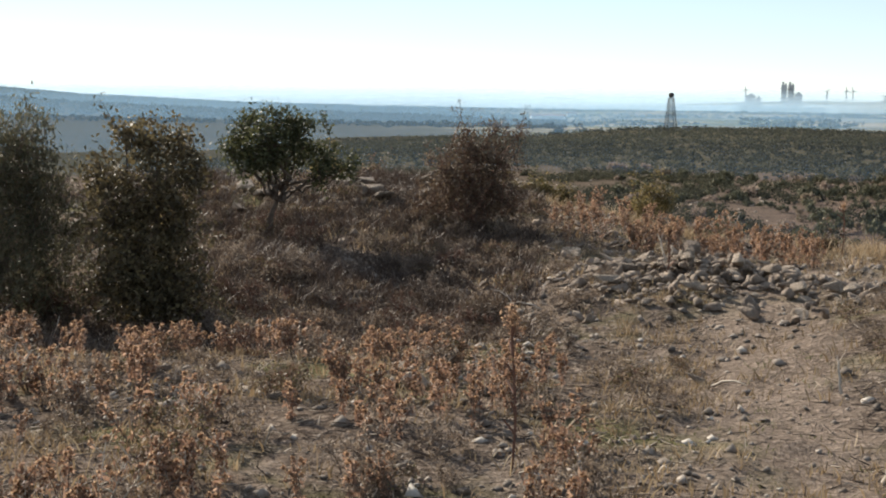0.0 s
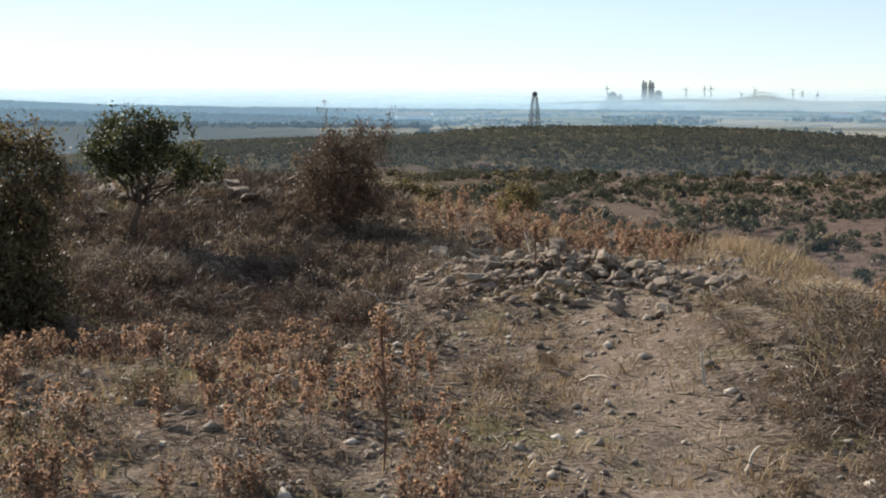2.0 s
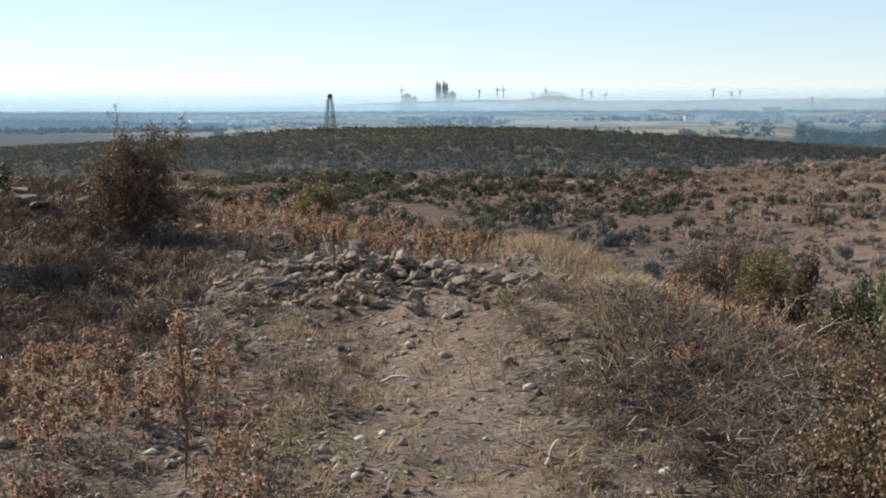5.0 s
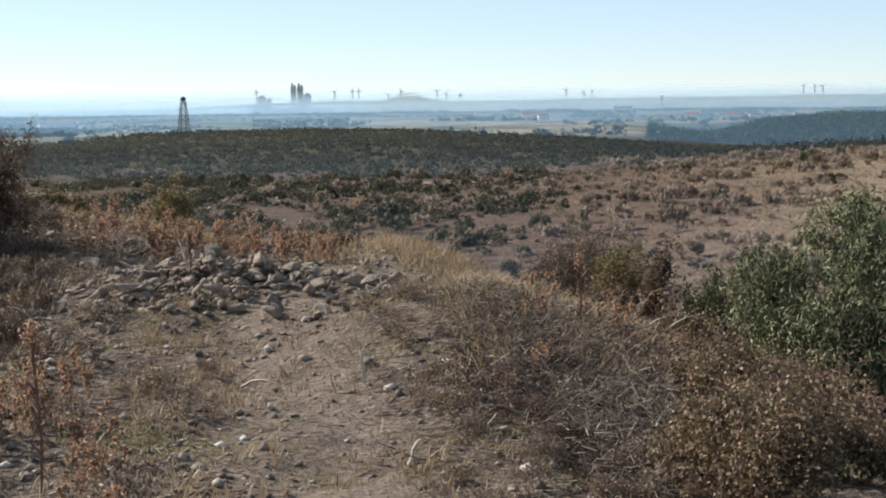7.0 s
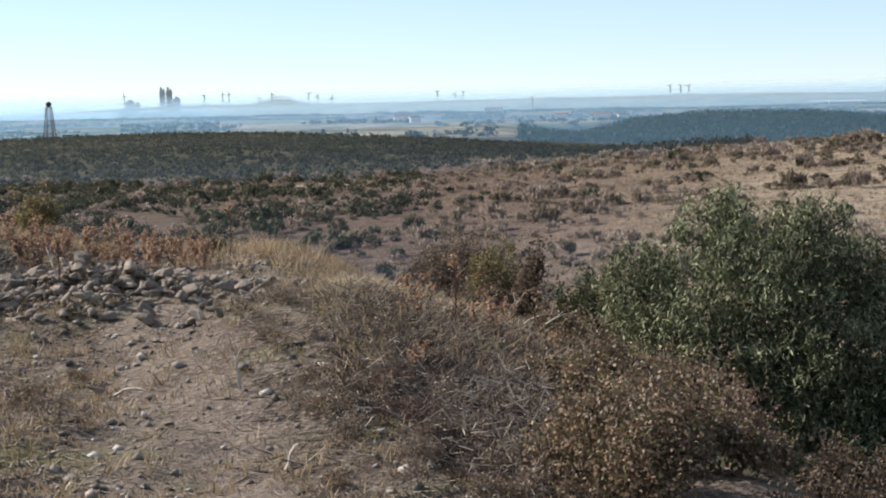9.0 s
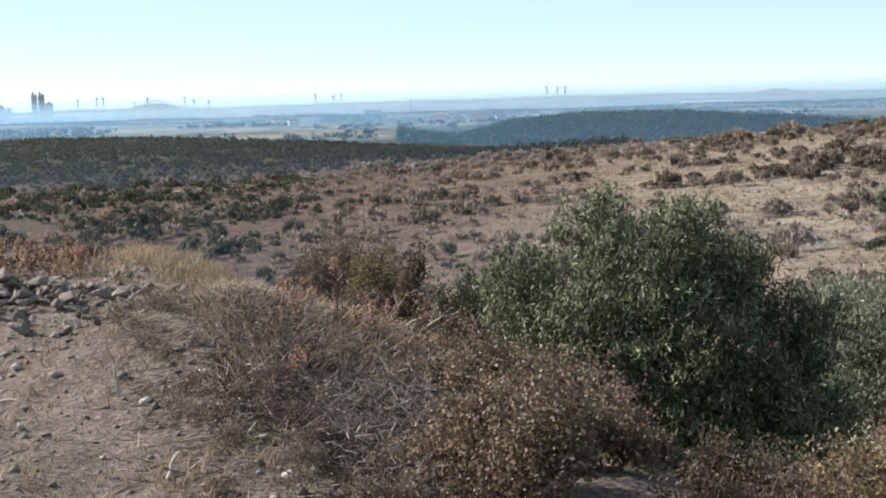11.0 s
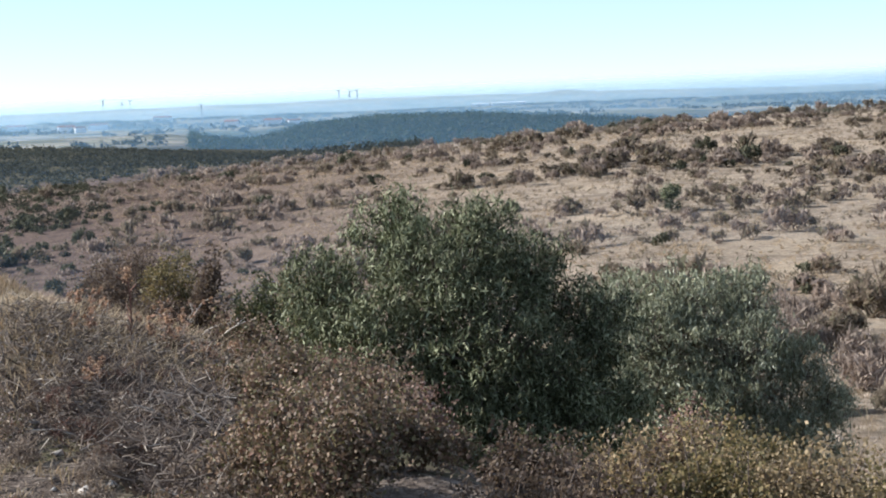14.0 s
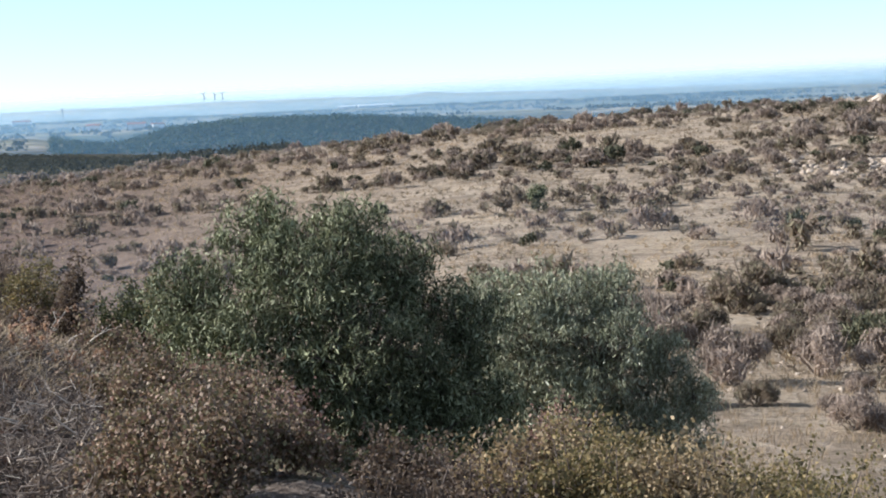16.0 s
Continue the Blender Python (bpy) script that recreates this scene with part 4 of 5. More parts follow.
# ---- dry grass ----
def grass(name, n, seed, az0, az1, r0, r1, tall, keep, mat, label, lean=0.35, width=0.0048, per=8, spread=0.05):
    """Tufts of dry blades, each a thin bent strip."""
    g = np.random.default_rng(seed)
    az, r = np.radians(g.uniform(az0, az1, n)), np.sqrt(g.uniform(r0 ** 2, r1 ** 2, n))
    x, y = r * np.sin(az), r * np.cos(az)
    ok = keep(x, y, np.degrees(az), r, g)
    x, y = x[ok], y[ok]
    k = len(x)
    hgt = (tall * g.uniform(0.5, 1.3, k))[:, None]
    bx, by = x[:, None] + g.normal(size=(k, per)) * spread, y[:, None] + g.normal(size=(k, per)) * spread
    base = np.stack([bx, by, land(bx, by) - 0.01], -1)
    way = np.stack([g.normal(size=(k, per)) * lean, g.normal(size=(k, per)) * lean, np.ones((k, per))], -1)
    way[..., :2] += (base[..., :2] - np.stack([x, y], -1)[:, None]) / spread * 0.15
    L = (hgt * g.uniform(0.5, 1.1, (k, per)))[..., None]
    mid = base + way * L * 0.55
    tip = base + way * L * [1.35, 1.35, 0.95] + g.normal(size=(k, per, 3)) * L * 0.1
    side = np.stack([g.normal(size=(k, per)), g.normal(size=(k, per)), np.zeros((k, per))], -1)
    side = unit(side) * width
    V = np.stack([base - side, base + side, mid + side * 0.8, tip, mid - side * 0.8], 2).reshape(-1, 3)
    m = k * per
    i = (np.arange(m) * 5)[:, None]
    F = np.concatenate([i + [0, 1, 2], i + [0, 2, 4], i + [4, 2, 3]], 0)
    return tagged(new(name, mesh_from(name, V, F, mat)), label, "grass", kind="stuff")


grass("dry_grass", 9500, 51, -20, 30, 5.2, 18.5, 0.085, lambda x, y, a, r, g: (rim(x, y) < 0.6) & (g.uniform(size=len(x)) > 0.8 * path_mask(x, y)) & (wave(x, y, 1.9, 52) + g.normal(size=len(x)) * 0.4 > -0.1), STRAW, "short dry grass tufts on the hilltop")
grass("rim_grass", 3200, 53, 4, 32, 8, 20, 0.15, lambda x, y, a, r, g: (rim(x, y) > -1.6) & (rim(x, y) < 2.0) & (g.uniform(size=len(x)) > path_mask(x, y)), STRAW, "tall straw-coloured grass along the hill edge")
# browner straw, darkened further to carry shade on mound and brush heap
MOUND = leafmat("dark_straw", (0.055, 0.038, 0.029), (0.095, 0.067, 0.05), (0.16, 0.115, 0.082), through=0.2)
grass("mound_grass", 11000, 54, -20, 4, 10.2, 18.5, 0.15, lambda x, y, a, r, g: (wave(x, y, 1.6, 55) + g.normal(size=len(x)) * 0.4 > -0.35), MOUND, "brown dry grass on the mound", lean=0.5)
grass("brush_grass", 3000, 56, 14, 32, 5.2, 8.8, 0.08, lambda x, y, a, r, g: (x > 1.9 + 0.12 * y) & (g.uniform(size=len(x)) > path_mask(x, y)), MOUND, "dull dry grass over the brush heap", lean=0.8)
grass("heap_grass", 1800, 63, 17, 28, 5.2, 8.8, 0.11, lambda x, y, a, r, g: (x > 2.1 + 0.12 * y) & (g.uniform(size=len(x)) > path_mask(x, y)) & (wave(x, y, 1.2, 64) > 0.1), MOUND, "dull brown grass on the heap and bank", lean=0.6)
grass("bank_grass", 4200, 57, 24, 62, 5.0, 40, 0.2, lambda x, y, a, r, g: (rim(x, y) > -0.3) & ((a > 46) | (a < 29) | (rim(x, y) > 3)), STRAW, "straw-coloured grass on the bank", lean=0.5)
PALESTRAW = leafmat("pale_straw", (0.30, 0.22, 0.13), (0.42, 0.32, 0.20), (0.55, 0.44, 0.28), through=0.35)
grass("bank_tufts", 3000, 67, 19.5, 31.5, 8.3, 13.5, 0.15, lambda x, y, a, r, g: (rim(x, y) > -1.9) & (rim(x, y) < 1.6) & (wave(x, y, 1.1, 68) > -0.45), PALESTRAW, "tall pale straw tufts on the bank", lean=0.45, per=12, spread=0.06)
grass("yellow_weeds", 170, 65, 13.5, 21.5, 14.6, 17.4, 0.2, lambda x, y, a, r, g: rim(x, y) < 0.9, STRAW, "yellowing weeds along the hill edge")
GREEN = leafmat("green_grass", (0.09, 0.11, 0.03), (0.15, 0.16, 0.05), (0.22, 0.21, 0.08))
grass("green_grass", 1500, 58, -14, 22, 6, 16, 0.035, lambda x, y, a, r, g: (wave(x, y, 2.5, 59) > 0.2) & (rim(x, y) < 0), GREEN, "short new green grass between stones", width=0.003)


# ---- brush heap and dead sticks ----
def brush(n, seed):
    g = np.random.default_rng(seed)
    az, r = np.radians(g.uniform(14, 28, n * 3)), np.sqrt(g.uniform(5.2 ** 2, 9.8 ** 2, n * 3))
    x, y = r * np.sin(az), r * np.cos(az)
    ok = (x > 2.0 + 0.13 * y + 0.25 * g.normal(size=len(x)) * 0.5) & (path_mask(x, y) < 0.4) & (rim(x, y) < 1.5)
    x, y = x[ok][:n], y[ok][:n]
    A = np.stack([x, y, land(x, y) + g.uniform(0.0, 0.13, len(x))], -1)
    L = g.uniform(0.03, 0.15, len(x))[:, None]
    B = A + unit(np.stack([g.normal(size=len(x)), g.normal(size=len(x)), g.normal(size=len(x)) * 0.6], -1)) * L
    B[:, 2] = np.maximum(B[:, 2], land(B[:, 0], B[:, 1]) + 0.01)
    rad = g.uniform(0.002, 0.0045, len(x))
    V, F = sticks_data(A, B, rad, rad * 0.5)
    m = Mat("brush")
    m.surface(m.ramp(m.island(), (0.0, (0.06, 0.045, 0.036)), (0.5, (0.14, 0.108, 0.085)), (0.9, (0.25, 0.20, 0.155)), (1.0, (0.5, 0.43, 0.34))), 0.9)
    return tagged(new("cut_brush", mesh_from("cut_brush", V, F, m.m)), "heap of dry cut brush beside the path", "brush", kind="stuff")


brush(8000, 61)

DEADLEAF = leafmat("shrivelled_leaf", (0.075, 0.055, 0.042), (0.14, 0.105, 0.078), (0.24, 0.185, 0.13), through=0.2)
KITS = []
for k in range(5):
    g = np.random.default_rng(430 + k)
    A, B, ra, rb, tips = growth(g, dome(g, 0.24, 0.5, 7), 200, 0.05, thick=0.009)
    P = tips[g.integers(len(tips), size=500)] + g.normal(size=(500, 3)) * 0.025
    P[:, 2] = np.maximum(P[:, 2], 0.005)
    KITS.append((mesh_from("branchwork", *sticks_data(A, B, np.maximum(ra, 0.002), 0.0016), (TWIG, REDTWIG)[k % 2]), leaves_mesh("foliage", P, 0.011, 0.35, DEADLEAF, g, up=0.5)))
g = np.random.default_rng(66)
count = 0
while count < 60:
    az, r = g.uniform(15.0, 25.0), math.sqrt(g.uniform(5.5 ** 2, 8.8 ** 2))
    p = spot(az, r)
    if p.x < 2.1 + 0.13 * p.y + 0.15 * g.normal() or path_mask(np.array([p.x]), np.array([p.y]))[0] > 0.3:
        continue
    ob = thing("dead_bush", p, "dead twiggy brown bush on the brush heap", "bush", "dead bushes of the brush heap")
    ob.rotation_euler = (g.normal() * 0.15, g.normal() * 0.15, g.uniform(0, 6.28))
    q = g.uniform(0.4, 0.8)
    ob.scale = (q * g.uniform(0.8, 1.3), q * g.uniform(0.8, 1.3), q)
    for name, me in zip(("branchwork", "foliage"), KITS[int(g.integers(5))]):
        part(name, me, ob)
    count += 1
for _ in range(70):
    ob = thing("dead_bush", spot(g.uniform(-17.5, 3.0), g.normal(12.2, 1.3)), "dead brown bush at the foot of the mound", "bush", "dead bushes of the mound")
    ob.rotation_euler = (0, 0, g.uniform(0, 6.28))
    q = g.uniform(0.6, 1.2)
    ob.scale = (q, q, q * g.uniform(0.9, 1.3))
    for name, me in zip(("branchwork", "foliage"), KITS[int(g.integers(5))]):
        part(name, me, ob)


def litter(n, seed):
    """Short broken stalks lying all over the hilltop."""
    g = np.random.default_rng(seed)
    az, r = np.radians(g.uniform(-19, 24, n)), np.sqrt(g.uniform(5.2 ** 2, 17.5 ** 2, n))
    x, y = r * np.sin(az), r * np.cos(az)
    ok = (rim(x, y) < 0.3) & (g.uniform(size=n) > 0.75 * path_mask(x, y))
    x, y = x[ok], y[ok]
    A = np.stack([x, y, land(x, y) + g.uniform(0.0, 0.03, len(x))], -1)
    B = A + unit(np.stack([g.normal(size=len(x)), g.normal(size=len(x)), g.normal(size=len(x)) * 0.3], -1)) * g.uniform(0.03, 0.12, len(x))[:, None]
    B[:, 2] = np.maximum(B[:, 2], land(B[:, 0], B[:, 1]) + 0.004)
    rad = g.uniform(0.0018, 0.0045, len(x))
    m = Mat("litter")
    m.surface(m.ramp(m.island(), (0.0, (0.05, 0.037, 0.03)), (0.55, (0.13, 0.10, 0.075)), (0.85, (0.28, 0.225, 0.165)), (1.0, (0.48, 0.41, 0.32))), 0.9)
    V, F = sticks_data(A, B, rad, rad * 0.6)
    return tagged(new("plant_litter", mesh_from("plant_litter", V, F, m.m)), "broken dry stalks littering the stony soil", "litter", kind="stuff")


litter(16000, 62)


def stick(az, r, length, rise, turn, label, mat=PALETWIG, rad=0.012, bow=0.12, sub=1):
    """A dead branch: a bent tapering rod with a side spur."""
    g = np.random.default_rng(int(az * 10 + r * 100) % 9999)
    at = spot(az, r)
    d = np.array([math.cos(radians(turn)) * math.cos(radians(rise)), math.sin(radians(turn)) * math.cos(radians(rise)), math.sin(radians(rise))])
    pts = [np.array([0, 0, 0.01]) + d * length * t + np.array([0, 0, bow * math.sin(t * math.pi) * length]) + g.normal(size=3) * length * 0.012 for t in np.linspace(0, 1, 7)]
    A, B = pts[:-1], pts[1:]
    R = [rad * (1 - 0.12 * i) for i in range(7)]
    ra, rb = R[:-1], R[1:]
    for _ in range(sub):
        i = int(g.integers(2, 5))
        A, B = A + [pts[i]], B + [pts[i] + (d * 0.5 + np.abs(g.normal(size=3)) * 0.4) * length * 0.3]
        ra, rb = ra + [R[i] * 0.6], rb + [R[i] * 0.25]
    V, F = sticks_data(np.array(A), np.array(B), np.array(ra), np.array(rb))
    ob = new("dead_branch", mesh_from("dead_branch", V, F, mat))
    ob.location = at
    return tagged(ob, label, "branch", "dead branches")


stick(-4.6, 10.2, 0.2, 80, 20, "bleached dead stick standing in the grass")
stick(10.9, 8.6, 0.26, 10, -50, "bleached arched dead stick by a stone")
stick(15.75, 8.3, 0.22, 75, 100, "grey dead stick standing by the path")
stick(20.6, 8.7, 0.3, 5, -30, "bleached dead branch on the brush heap")
stick(27.0, 10.6, 0.45, 30, -20, "bleached forked dead branch on the bank", rad=0.010, sub=3)
stick(26.6, 10.9, 0.5, 12, 15, "bleached forked dead branch on the bank", rad=0.009, sub=2)
stick(9.0, 12.2, 0.3, 65, 120, "pale dead stick on the stone heap")
stick(6.0, 6.2, 0.16, 50, 110, "pale dead stick among dry thistles")
stick(4.4, 11.3, 0.35, 8, 150, "grey dead stick lying on the soil")
stick(3.2, 12.0, 0.3, 25, 140, "grey dead stick lying on the soil")
stick(17.5, 6.6, 0.25, 15, 60, "grey dead stick on the brush heap")
stick(22.4, 7.4, 0.28, 20, 160, "grey dead stick on the brush heap")


# ---- thistles ----
def thistle_parts(seed, tall, heads):
    """Dry branching thistle: stalks, curled spiny leaves, and spiny flower heads."""
    g = np.random.default_rng(seed)
    A, B, tips = [], [], []
    for _ in range(int(g.integers(3, 6))):
        p = np.array([*(g.normal(size=2) * 0.02), 0.0])
        q = np.array([*(g.normal(size=2) * 0.28 * tall), tall * g.uniform(0.65, 1.0)])
        for k in range(5):
            a, b = p + (q - p) * k / 5, p + (q - p) * (k + 1) / 5
            A.append(a), B.append(b)
            if k > 1:
                e = b + unit(np.array([*g.normal(size=2), 0.7])) * tall * g.uniform(0.12, 0.28)
                A.append(b), B.append(e), tips.append(e)
        tips.append(q)
    A, B, tips = np.array(A), np.array(B), np.array(tips)
    stalk = mesh_from("stalk", *sticks_data(A, B, 0.0045, 0.003), TWIG if seed % 3 else PALETWIG)
    i = g.integers(len(A), size=130)
    t = g.uniform(size=(130, 1))
    leaf = leaves_mesh("foliage", A[i] * (1 - t) + B[i] * t + g.normal(size=(130, 3)) * 0.014, 0.022, 0.32, THISTLE, g)
    k = min(len(tips), heads)
    return stalk, leaf, tips[:k]


def head_mesh(seed):
    """One spiny dry flower head."""
    g = np.random.default_rng(seed)
    d = unit(g.normal(size=(30, 3)) + [0, 0, 0.5])
    w = unit(np.cross(d, g.normal(size=(30, 3)))) * 0.0045
    L = g.uniform(0.014, 0.027, (30, 1))
    V = np.stack([0 * d - w, d * L * 0.5 - w * 1.3, d * L, d * L * 0.5 + w * 1.3], 1).reshape(-1, 3)
    return mesh_from("flower_head", V, np.arange(len(V)).reshape(-1, 4), HEAD)


HEADS = [head_mesh(s) for s in (1, 2, 3)]
KIT = [thistle_parts(300 + k, (0.24, 0.28, 0.32, 0.27, 0.2, 0.3, 0.34, 0.25)[k], 11) for k in range(8)]


def thistle(at, g, scale, label, group):
    ob = thing("thistle", at, label, "thistle", group)
    ob.rotation_euler = (0, 0, g.uniform(0, 6.28))
    ob.scale = (scale,) * 3
    stalk, leaf, tips = KIT[int(g.integers(len(KIT)))]
    part("stalk", stalk, ob)
    part("foliage", leaf, ob)
    for k, tip in enumerate(tips):
        part("flower_head", HEADS[k % 3], ob).location = tip


g = np.random.default_rng(71)
count = 0
while count < 125:
    az, r = g.uniform(-18.5, 6.5), math.sqrt(g.uniform(5.4 ** 2, 10.4 ** 2))
    bare = (-11.2 < az < -6.2 and 7.2 < r < 9.0) or (az > 2 and r > 8.5)
    if (bare and g.uniform() < 0.85) or g.uniform() > 0.3 + 0.8 * float(wave(np.array([r * math.sin(radians(az))]), np.array([r * math.cos(radians(az))]), 1.6, 72)[0]):
        continue
    thistle(spot(az, r), g, g.uniform(0.6, 0.95), "dry golden-brown thistle on the stony ground", "thistles of the foreground")
    count += 1
for _ in range(60):
    az, r = g.uniform(4.5, 15), g.uniform(14.8, 17.6)
    thistle(spot(az, r), g, g.uniform(0.7, 1.1), "dry orange-brown thistle at the hill edge", "thistles of the hill edge")
for _ in range(16):
    thistle(spot(g.uniform(22, 30), g.uniform(7.5, 11.0)), g, g.uniform(0.7, 1.0), "dry brown thistle on the bank", "thistles of the bank")


def mullein(az, r, tall, label):
    """A single tall dead stalk with a knobbly head and short side spurs."""
    g = np.random.default_rng(int(az * 7 + 90))
    ob = thing("dead_stalk", spot(az, r), label, "stalk", "tall dead stalks")
    z = np.linspace(0, tall, 9)
    pts = np.stack([0.012 * np.sin(z * 7), 0.012 * np.cos(z * 5), z], -1)
    A, B = list(pts[:-1]), list(pts[1:])
    for k in range(2, 8):
        A.append(pts[k]), B.append(pts[k] + np.array([*(g.normal(size=2) * 0.035), 0.05]))
    part("stalk", mesh_from("stalk", *sticks_data(np.array(A), np.array(B), 0.008, 0.0055), REDTWIG), ob)
    P = pts[-1] + g.normal(size=(160, 3)) * [0.017, 0.017, 0.024]
    part("seed_head", leaves_mesh("seed_head", P, 0.011, 0.4, HEAD, g), ob)
    P = pts[g.integers(9, size=60)] + g.normal(size=(60, 3)) * 0.02
    part("foliage", leaves_mesh("foliage", P, 0.014, 0.35, DRYLEAF, g), ob)


mullein(3.15, 6.35, 0.70, "tall dead mullein stalk with a round head")
mullein(24.3, 9.3, 0.5, "tall thin dead stalk beside the brush heap")
mullein(9.05, 11.9, 0.42, "thin dead stalk beside the stone heap")
mullein(15.6, 16.2, 0.55, "tall dead stalk at the hill edge")


# ---- low dry herbs ----
HERBLEAF = leafmat("withered_herb", (0.11, 0.08, 0.058), (0.20, 0.15, 0.108), (0.32, 0.25, 0.18))
HERBS = []
for k in range(6):
    g = np.random.default_rng(400 + k)
    A, B, ra, rb, tips = growth(g, dome(g, 0.16, 0.30, 5), 60, 0.03, thick=0.006)
    stem = mesh_from("branchwork", *sticks_data(A, B, np.maximum(ra, 0.0016), 0.0014), TWIG)
    P = tips[g.integers(len(tips), size=420)] + g.normal(size=(420, 3)) * 0.018
    P[:, 2] = np.maximum(P[:, 2], 0.005)
    HERBS.append((stem, leaves_mesh("foliage", P, 0.010, 0.4, (HERBLEAF, BRAMBLE, HERBLEAF)[k % 3], g, up=0.5)))
g = np.random.default_rng(77)
for k in range(300):
    q = g.uniform()
    if q < 0.35:  # on the brush heap
        az, r = g.uniform(15.5, 30), math.sqrt(g.uniform(5.4 ** 2, 11 ** 2))
    elif q < 0.8:  # on the mound's face
        az, r = g.uniform(-17, 5), g.uniform(10.4, 17)
    else:
        az, r = g.uniform(-17, 14), g.uniform(5.6, 12)
    p = spot(az, r)
    if path_mask(np.array([p.x]), np.array([p.y]))[0] > 0.3:
        continue
    ob = thing("dry_herb", p, "low withered brown herb tuft on dry soil", "herb", "withered herbs")
    ob.rotation_euler = (0, 0, g.uniform(0, 6.28))
    ob.scale = (g.uniform(0.6, 1.1),) * 3 if q < 0.35 else (g.uniform(0.7, 1.5),) * 3
    for name, me in zip(("branchwork", "foliage"), HERBS[int(g.integers(6))]):
        part(name, me, ob)


# ---- far buildings ----
def boxes(name, items, mat, parent, label=""):
    bm = bmesh.new()
    for x, y, z, sx, sy, sz in items:
        m = bmesh.ops.create_cube(bm, size=1.0, matrix=Matrix.Translation((x, y, z + sz / 2)) @ Matrix.Diagonal((sx, sy, sz, 1)))
    me = bpy.data.meshes.new(name)
    bm.to_mesh(me)
    bm.free()
    me.materials.append(mat)
    return part(name, me, parent, label)


def plainmat(name, dark, light, rough=0.8, metal=0.0, scale=0.3):
    m = Mat(name)
    m.surface(m.ramp(m.noise(scale, 4), (0.3, dark), (0.7, light)), rough, metal=metal)
    return m.m


STEEL = plainmat("rusty_steel", (0.05, 0.042, 0.038), (0.09, 0.078, 0.07), 0.7, 0.2, 2.0)
CONCRETE = plainmat("concrete", (0.36, 0.35, 0.33), (0.5, 0.48, 0.46))
WHITE = plainmat("white_paint", (0.68, 0.68, 0.67), (0.8, 0.8, 0.79))
TILE = plainmat("roof_tile", (0.22, 0.10, 0.06), (0.32, 0.16, 0.10))

at = spot(9.0, 505)
tower = thing("water_tower", at, "rusty steel lattice tower with a round tank", "tower")
tower.rotation_euler = (0, 0, radians(-9 + 20))
H, W0, W1 = 10.9, 1.75, 0.75
corners = [(-1, -1), (1, -1), (1, 1), (-1, 1)]
for cx, cy in corners:
    part("leg", mesh_from("leg", *sticks_data([[cx * W0, cy * W0, -0.5]], [[cx * W1, cy * W1, H]], 0.16, 0.13), STEEL), tower)
for lev in range(6):
    z0, z1 = H * lev / 6, H * (lev + 1) / 6
    w0, w1 = W0 + (W1 - W0) * lev / 6, W0 + (W1 - W0) * (lev + 1) / 6
    for k in range(4):
        (ax, ay), (bx, by) = corners[k], corners[(k + 1) % 4]
        A = [[ax * w0, ay * w0, z0], [bx * w0, by * w0, z0], [ax * w1, ay * w1, z1]]
        B = [[bx * w1, by * w1, z1], [ax * w1, ay * w1, z1], [bx * w1, by * w1, z1]]
        part("brace", mesh_from("brace", *sticks_data(A, B, 0.07, 0.07), STEEL), tower)
boxes("platform", [(0, 0, H, 2.0, 2.0, 0.15)], STEEL, tower)
bm = bmesh.new()
bmesh.ops.create_uvsphere(bm, u_segments=20, v_segments=12, radius=1.0, matrix=Matrix.Translation((0, 0, H + 1.05)) @ Matrix.Diagonal((0.95, 0.95, 0.9, 1)))
me = bpy.data.meshes.new("tank")
bm.to_mesh(me)
bm.free()
me.materials.append(STEEL)
part("tank", me, tower, "dark round steel tank")
hut = thing("hut", spot(9.65, 505), "low dark hut beside the lattice tower", "hut")
hut.rotation_euler = (0, 0, radians(-9))
boxes("wall", [(0, 0, -0.4, 3.6, 2.6, 1.7)], CONCRETE, hut)
boxes("roof", [(0, 0, 1.3, 4.0, 3.0, 0.18)], STEEL, hut)

# the cement works on the plain
at = spot(13.3, 3000)
works = thing("cement_works", at, "distant cement works with concrete towers and silos", "factory")
works.rotation_euler = (0, 0, radians(-13.3))
up0 = 1.65 + 3000 * math.tan(radians(-0.3)) - at.z
TOWERS = [("preheater_tower", -4, 11, 52, -10), ("preheater_tower", 9.5, 12, 52, 6), ("silo", 24, 15, 35, 0), ("silo", -68, 17, 31, 0), ("silo", -53, 10, 26, 5), ("hall", -82, 24, 17, 0), ("hall", -28, 34, 9, -8), ("hall", 55, 40, 8, 0)]
for name, x, w, h, y in TOWERS:
    items = [(x, y, up0 - 12, w, w, h + 12)]
    if name == "preheater_tower":
        items += [(x, y, up0 + h * q, w * 1.25, w * 1.25, 1.2) for q in (0.3, 0.5, 0.68, 0.84)] + [(x - w * 0.2, y, up0 + h, w * 0.35, w * 0.35, 6), (x + w * 0.25, y, up0 + h, w * 0.25, w * 0.25, 3)]
    elif name == "silo":
        items += [(x, y, up0 + h, w * 0.5, w * 0.5, 3)]
    boxes(name, items, CONCRETE, works)


TURB = plainmat("grey_white_paint", (0.20, 0.21, 0.22), (0.28, 0.29, 0.30))


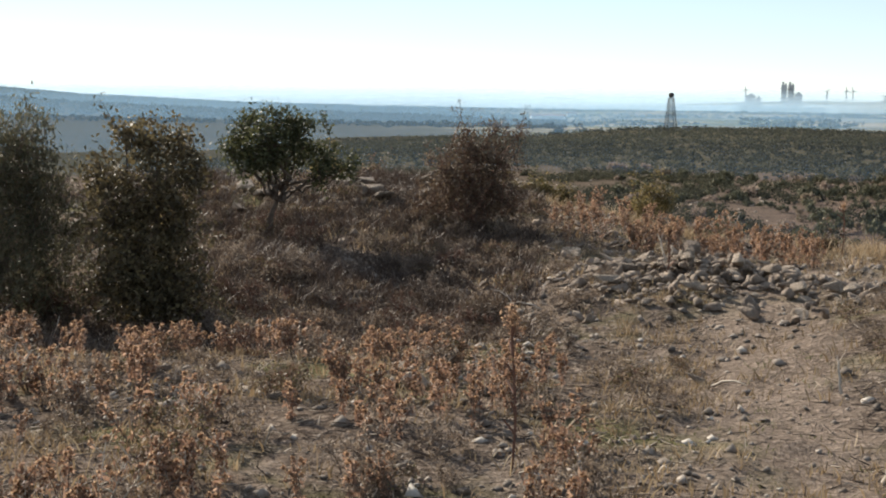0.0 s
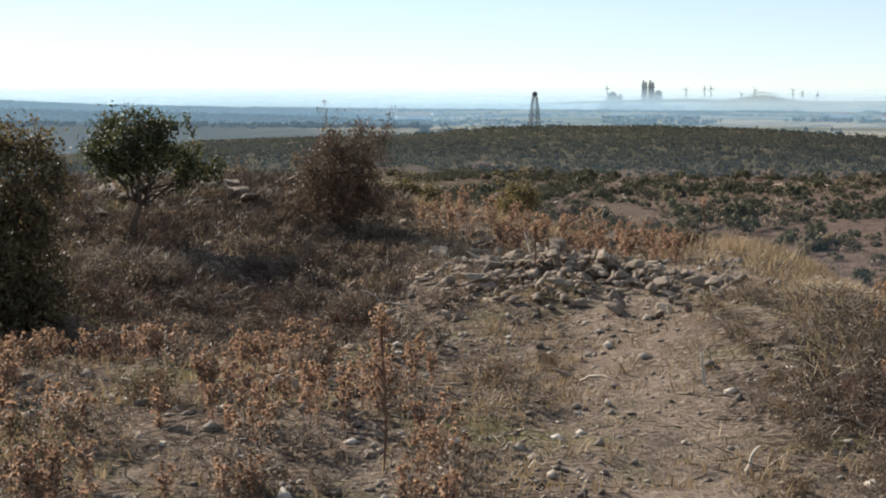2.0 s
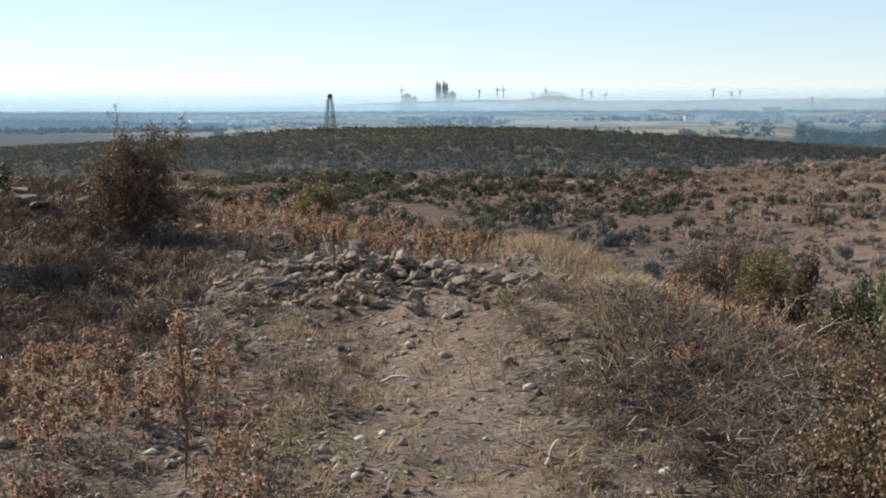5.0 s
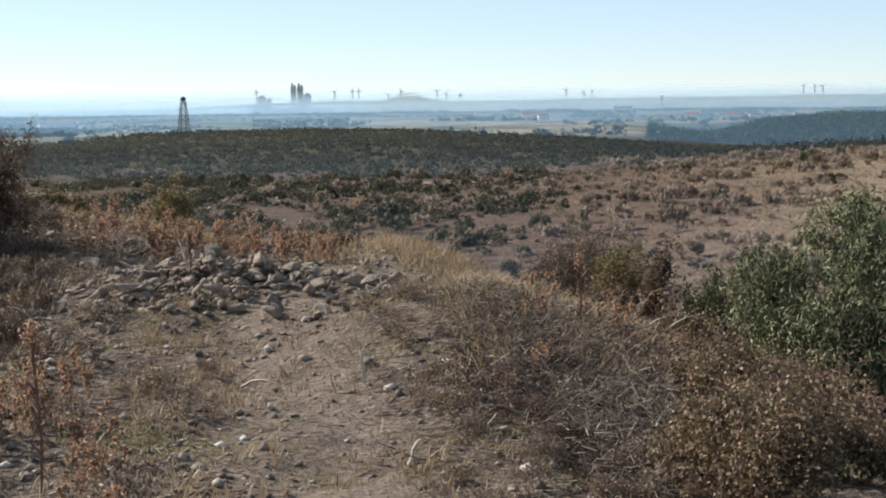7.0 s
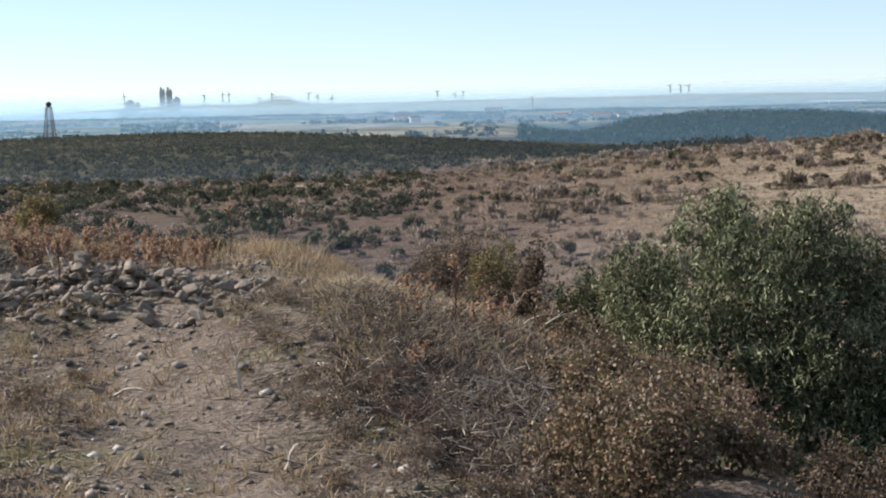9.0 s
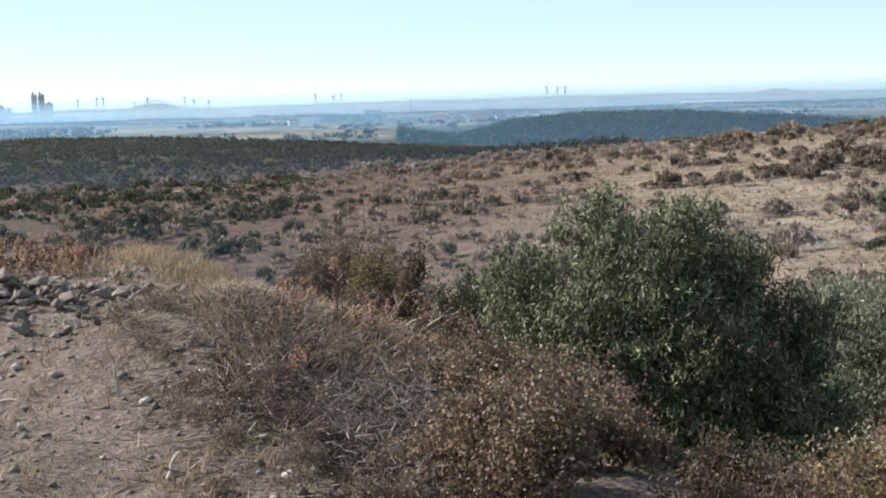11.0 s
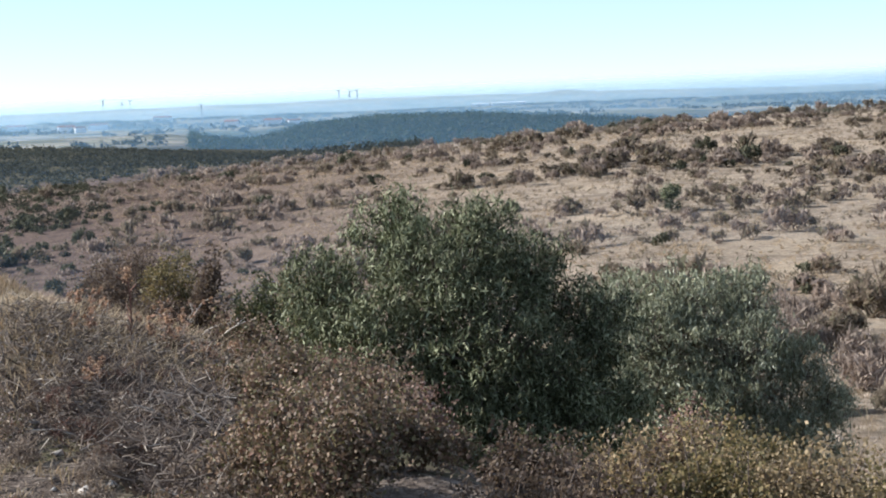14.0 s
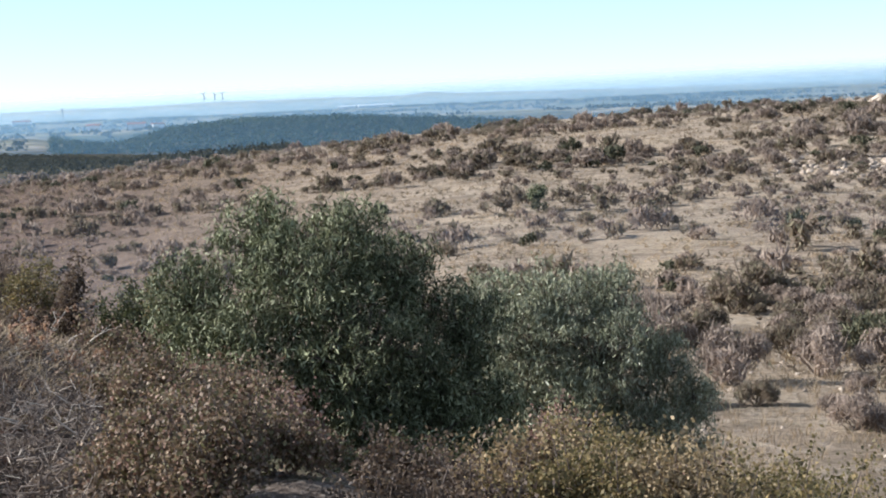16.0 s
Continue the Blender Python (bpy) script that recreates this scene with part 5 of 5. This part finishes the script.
def turbine(az, r, hub_el, foot_el, blade, g):
    hub = 1.65 + r * math.tan(radians(hub_el))
    x, y = r * math.sin(radians(az)), r * math.cos(radians(az))
    z = min(height(x, y), 1.65 + r * math.tan(radians(foot_el)))
    ob = thing("wind_turbine", (x, y, z), "white three-bladed wind turbine on the plain", "wind turbine", "wind turbines")
    ob.rotation_euler = (0, 0, radians(-az + g.uniform(-35, 35)))
    k = r / 4000
    part("mast", mesh_from("mast", *sticks_data([[0, 0, 0]], [[0, 0, hub - z]], 2.0 * k, 1.5 * k), TURB), ob)
    boxes("nacelle", [(0, 0, hub - z - 0.8 * k, 1.8 * k, 4.5 * k, 1.7 * k)], TURB, ob)
    a0 = g.uniform(0, 120)
    for b in range(3):
        a = radians(a0 + 120 * b)
        tip = [math.sin(a) * blade, -2.6 * k, hub - z + math.cos(a) * blade]
        part("blade", mesh_from("blade", *sticks_data([[0, -2.6 * k, hub - z]], [tip], 1.2 * k, 0.6 * k), TURB), ob)


g = np.random.default_rng(91)
for az, el in ((11.8, 0.5), (14.8, 0.46), (15.5, 0.5), (15.75, 0.5), (16.9, 0.3), (17.4, 0.46), (18.8, 0.44), (19.15, 0.36), (19.7, 0.3), (23.8, 0.42), (24.5, 0.33), (24.8, 0.37), (32.8, 0.46), (33.2, 0.42), (33.5, 0.43)):
    turbine(az, 4200, el, -0.05, 10.5, g)
turbine(27.5, 1500, 0.12, -0.55, 3.4, g)


def farmhouse(az, r, w, h, roof, label):
    ob = thing("farm_building", spot(az, r), label, "building", "farm buildings of the plain")
    ob.rotation_euler = (0, 0, radians(-az + (az * 37 % 50) - 25))
    boxes("wall", [(0, 0, -2, w, w * 0.5, h + 2)], WHITE, ob)
    d = w * 0.27
    V = [(-w * 0.52, -d, h), (w * 0.52, -d, h), (w * 0.52, d, h), (-w * 0.52, d, h), (-w * 0.52, 0, h * 1.35), (w * 0.52, 0, h * 1.35)]
    me = bpy.data.meshes.new("roof")
    me.from_pydata(V, [], [(0, 1, 5, 4), (2, 3, 4, 5), (0, 4, 3), (1, 2, 5), (3, 2, 1, 0)])
    me.materials.append(roof)
    part("roof", me, ob)


for az, r, w, h in ((3.9, 1500, 16, 5), (4.5, 1480, 22, 5), (5.2, 1900, 14, 5), (22.4, 1300, 14, 5), (22.9, 1250, 9, 4), (23.6, 1500, 18, 5), (28.6, 1300, 12, 5), (30.2, 1250, 15, 5), (31.0, 1300, 11, 4), (20.6, 1700, 20, 5), (26.0, 2100, 24, 6)):
    farmhouse(az, r, w, h, TILE, "small white farm building on the plain")
for az in (38.3, 39.0, 39.7):
    farmhouse(az, 2600, 30, 4, WHITE, "long pale greenhouse on the plain")
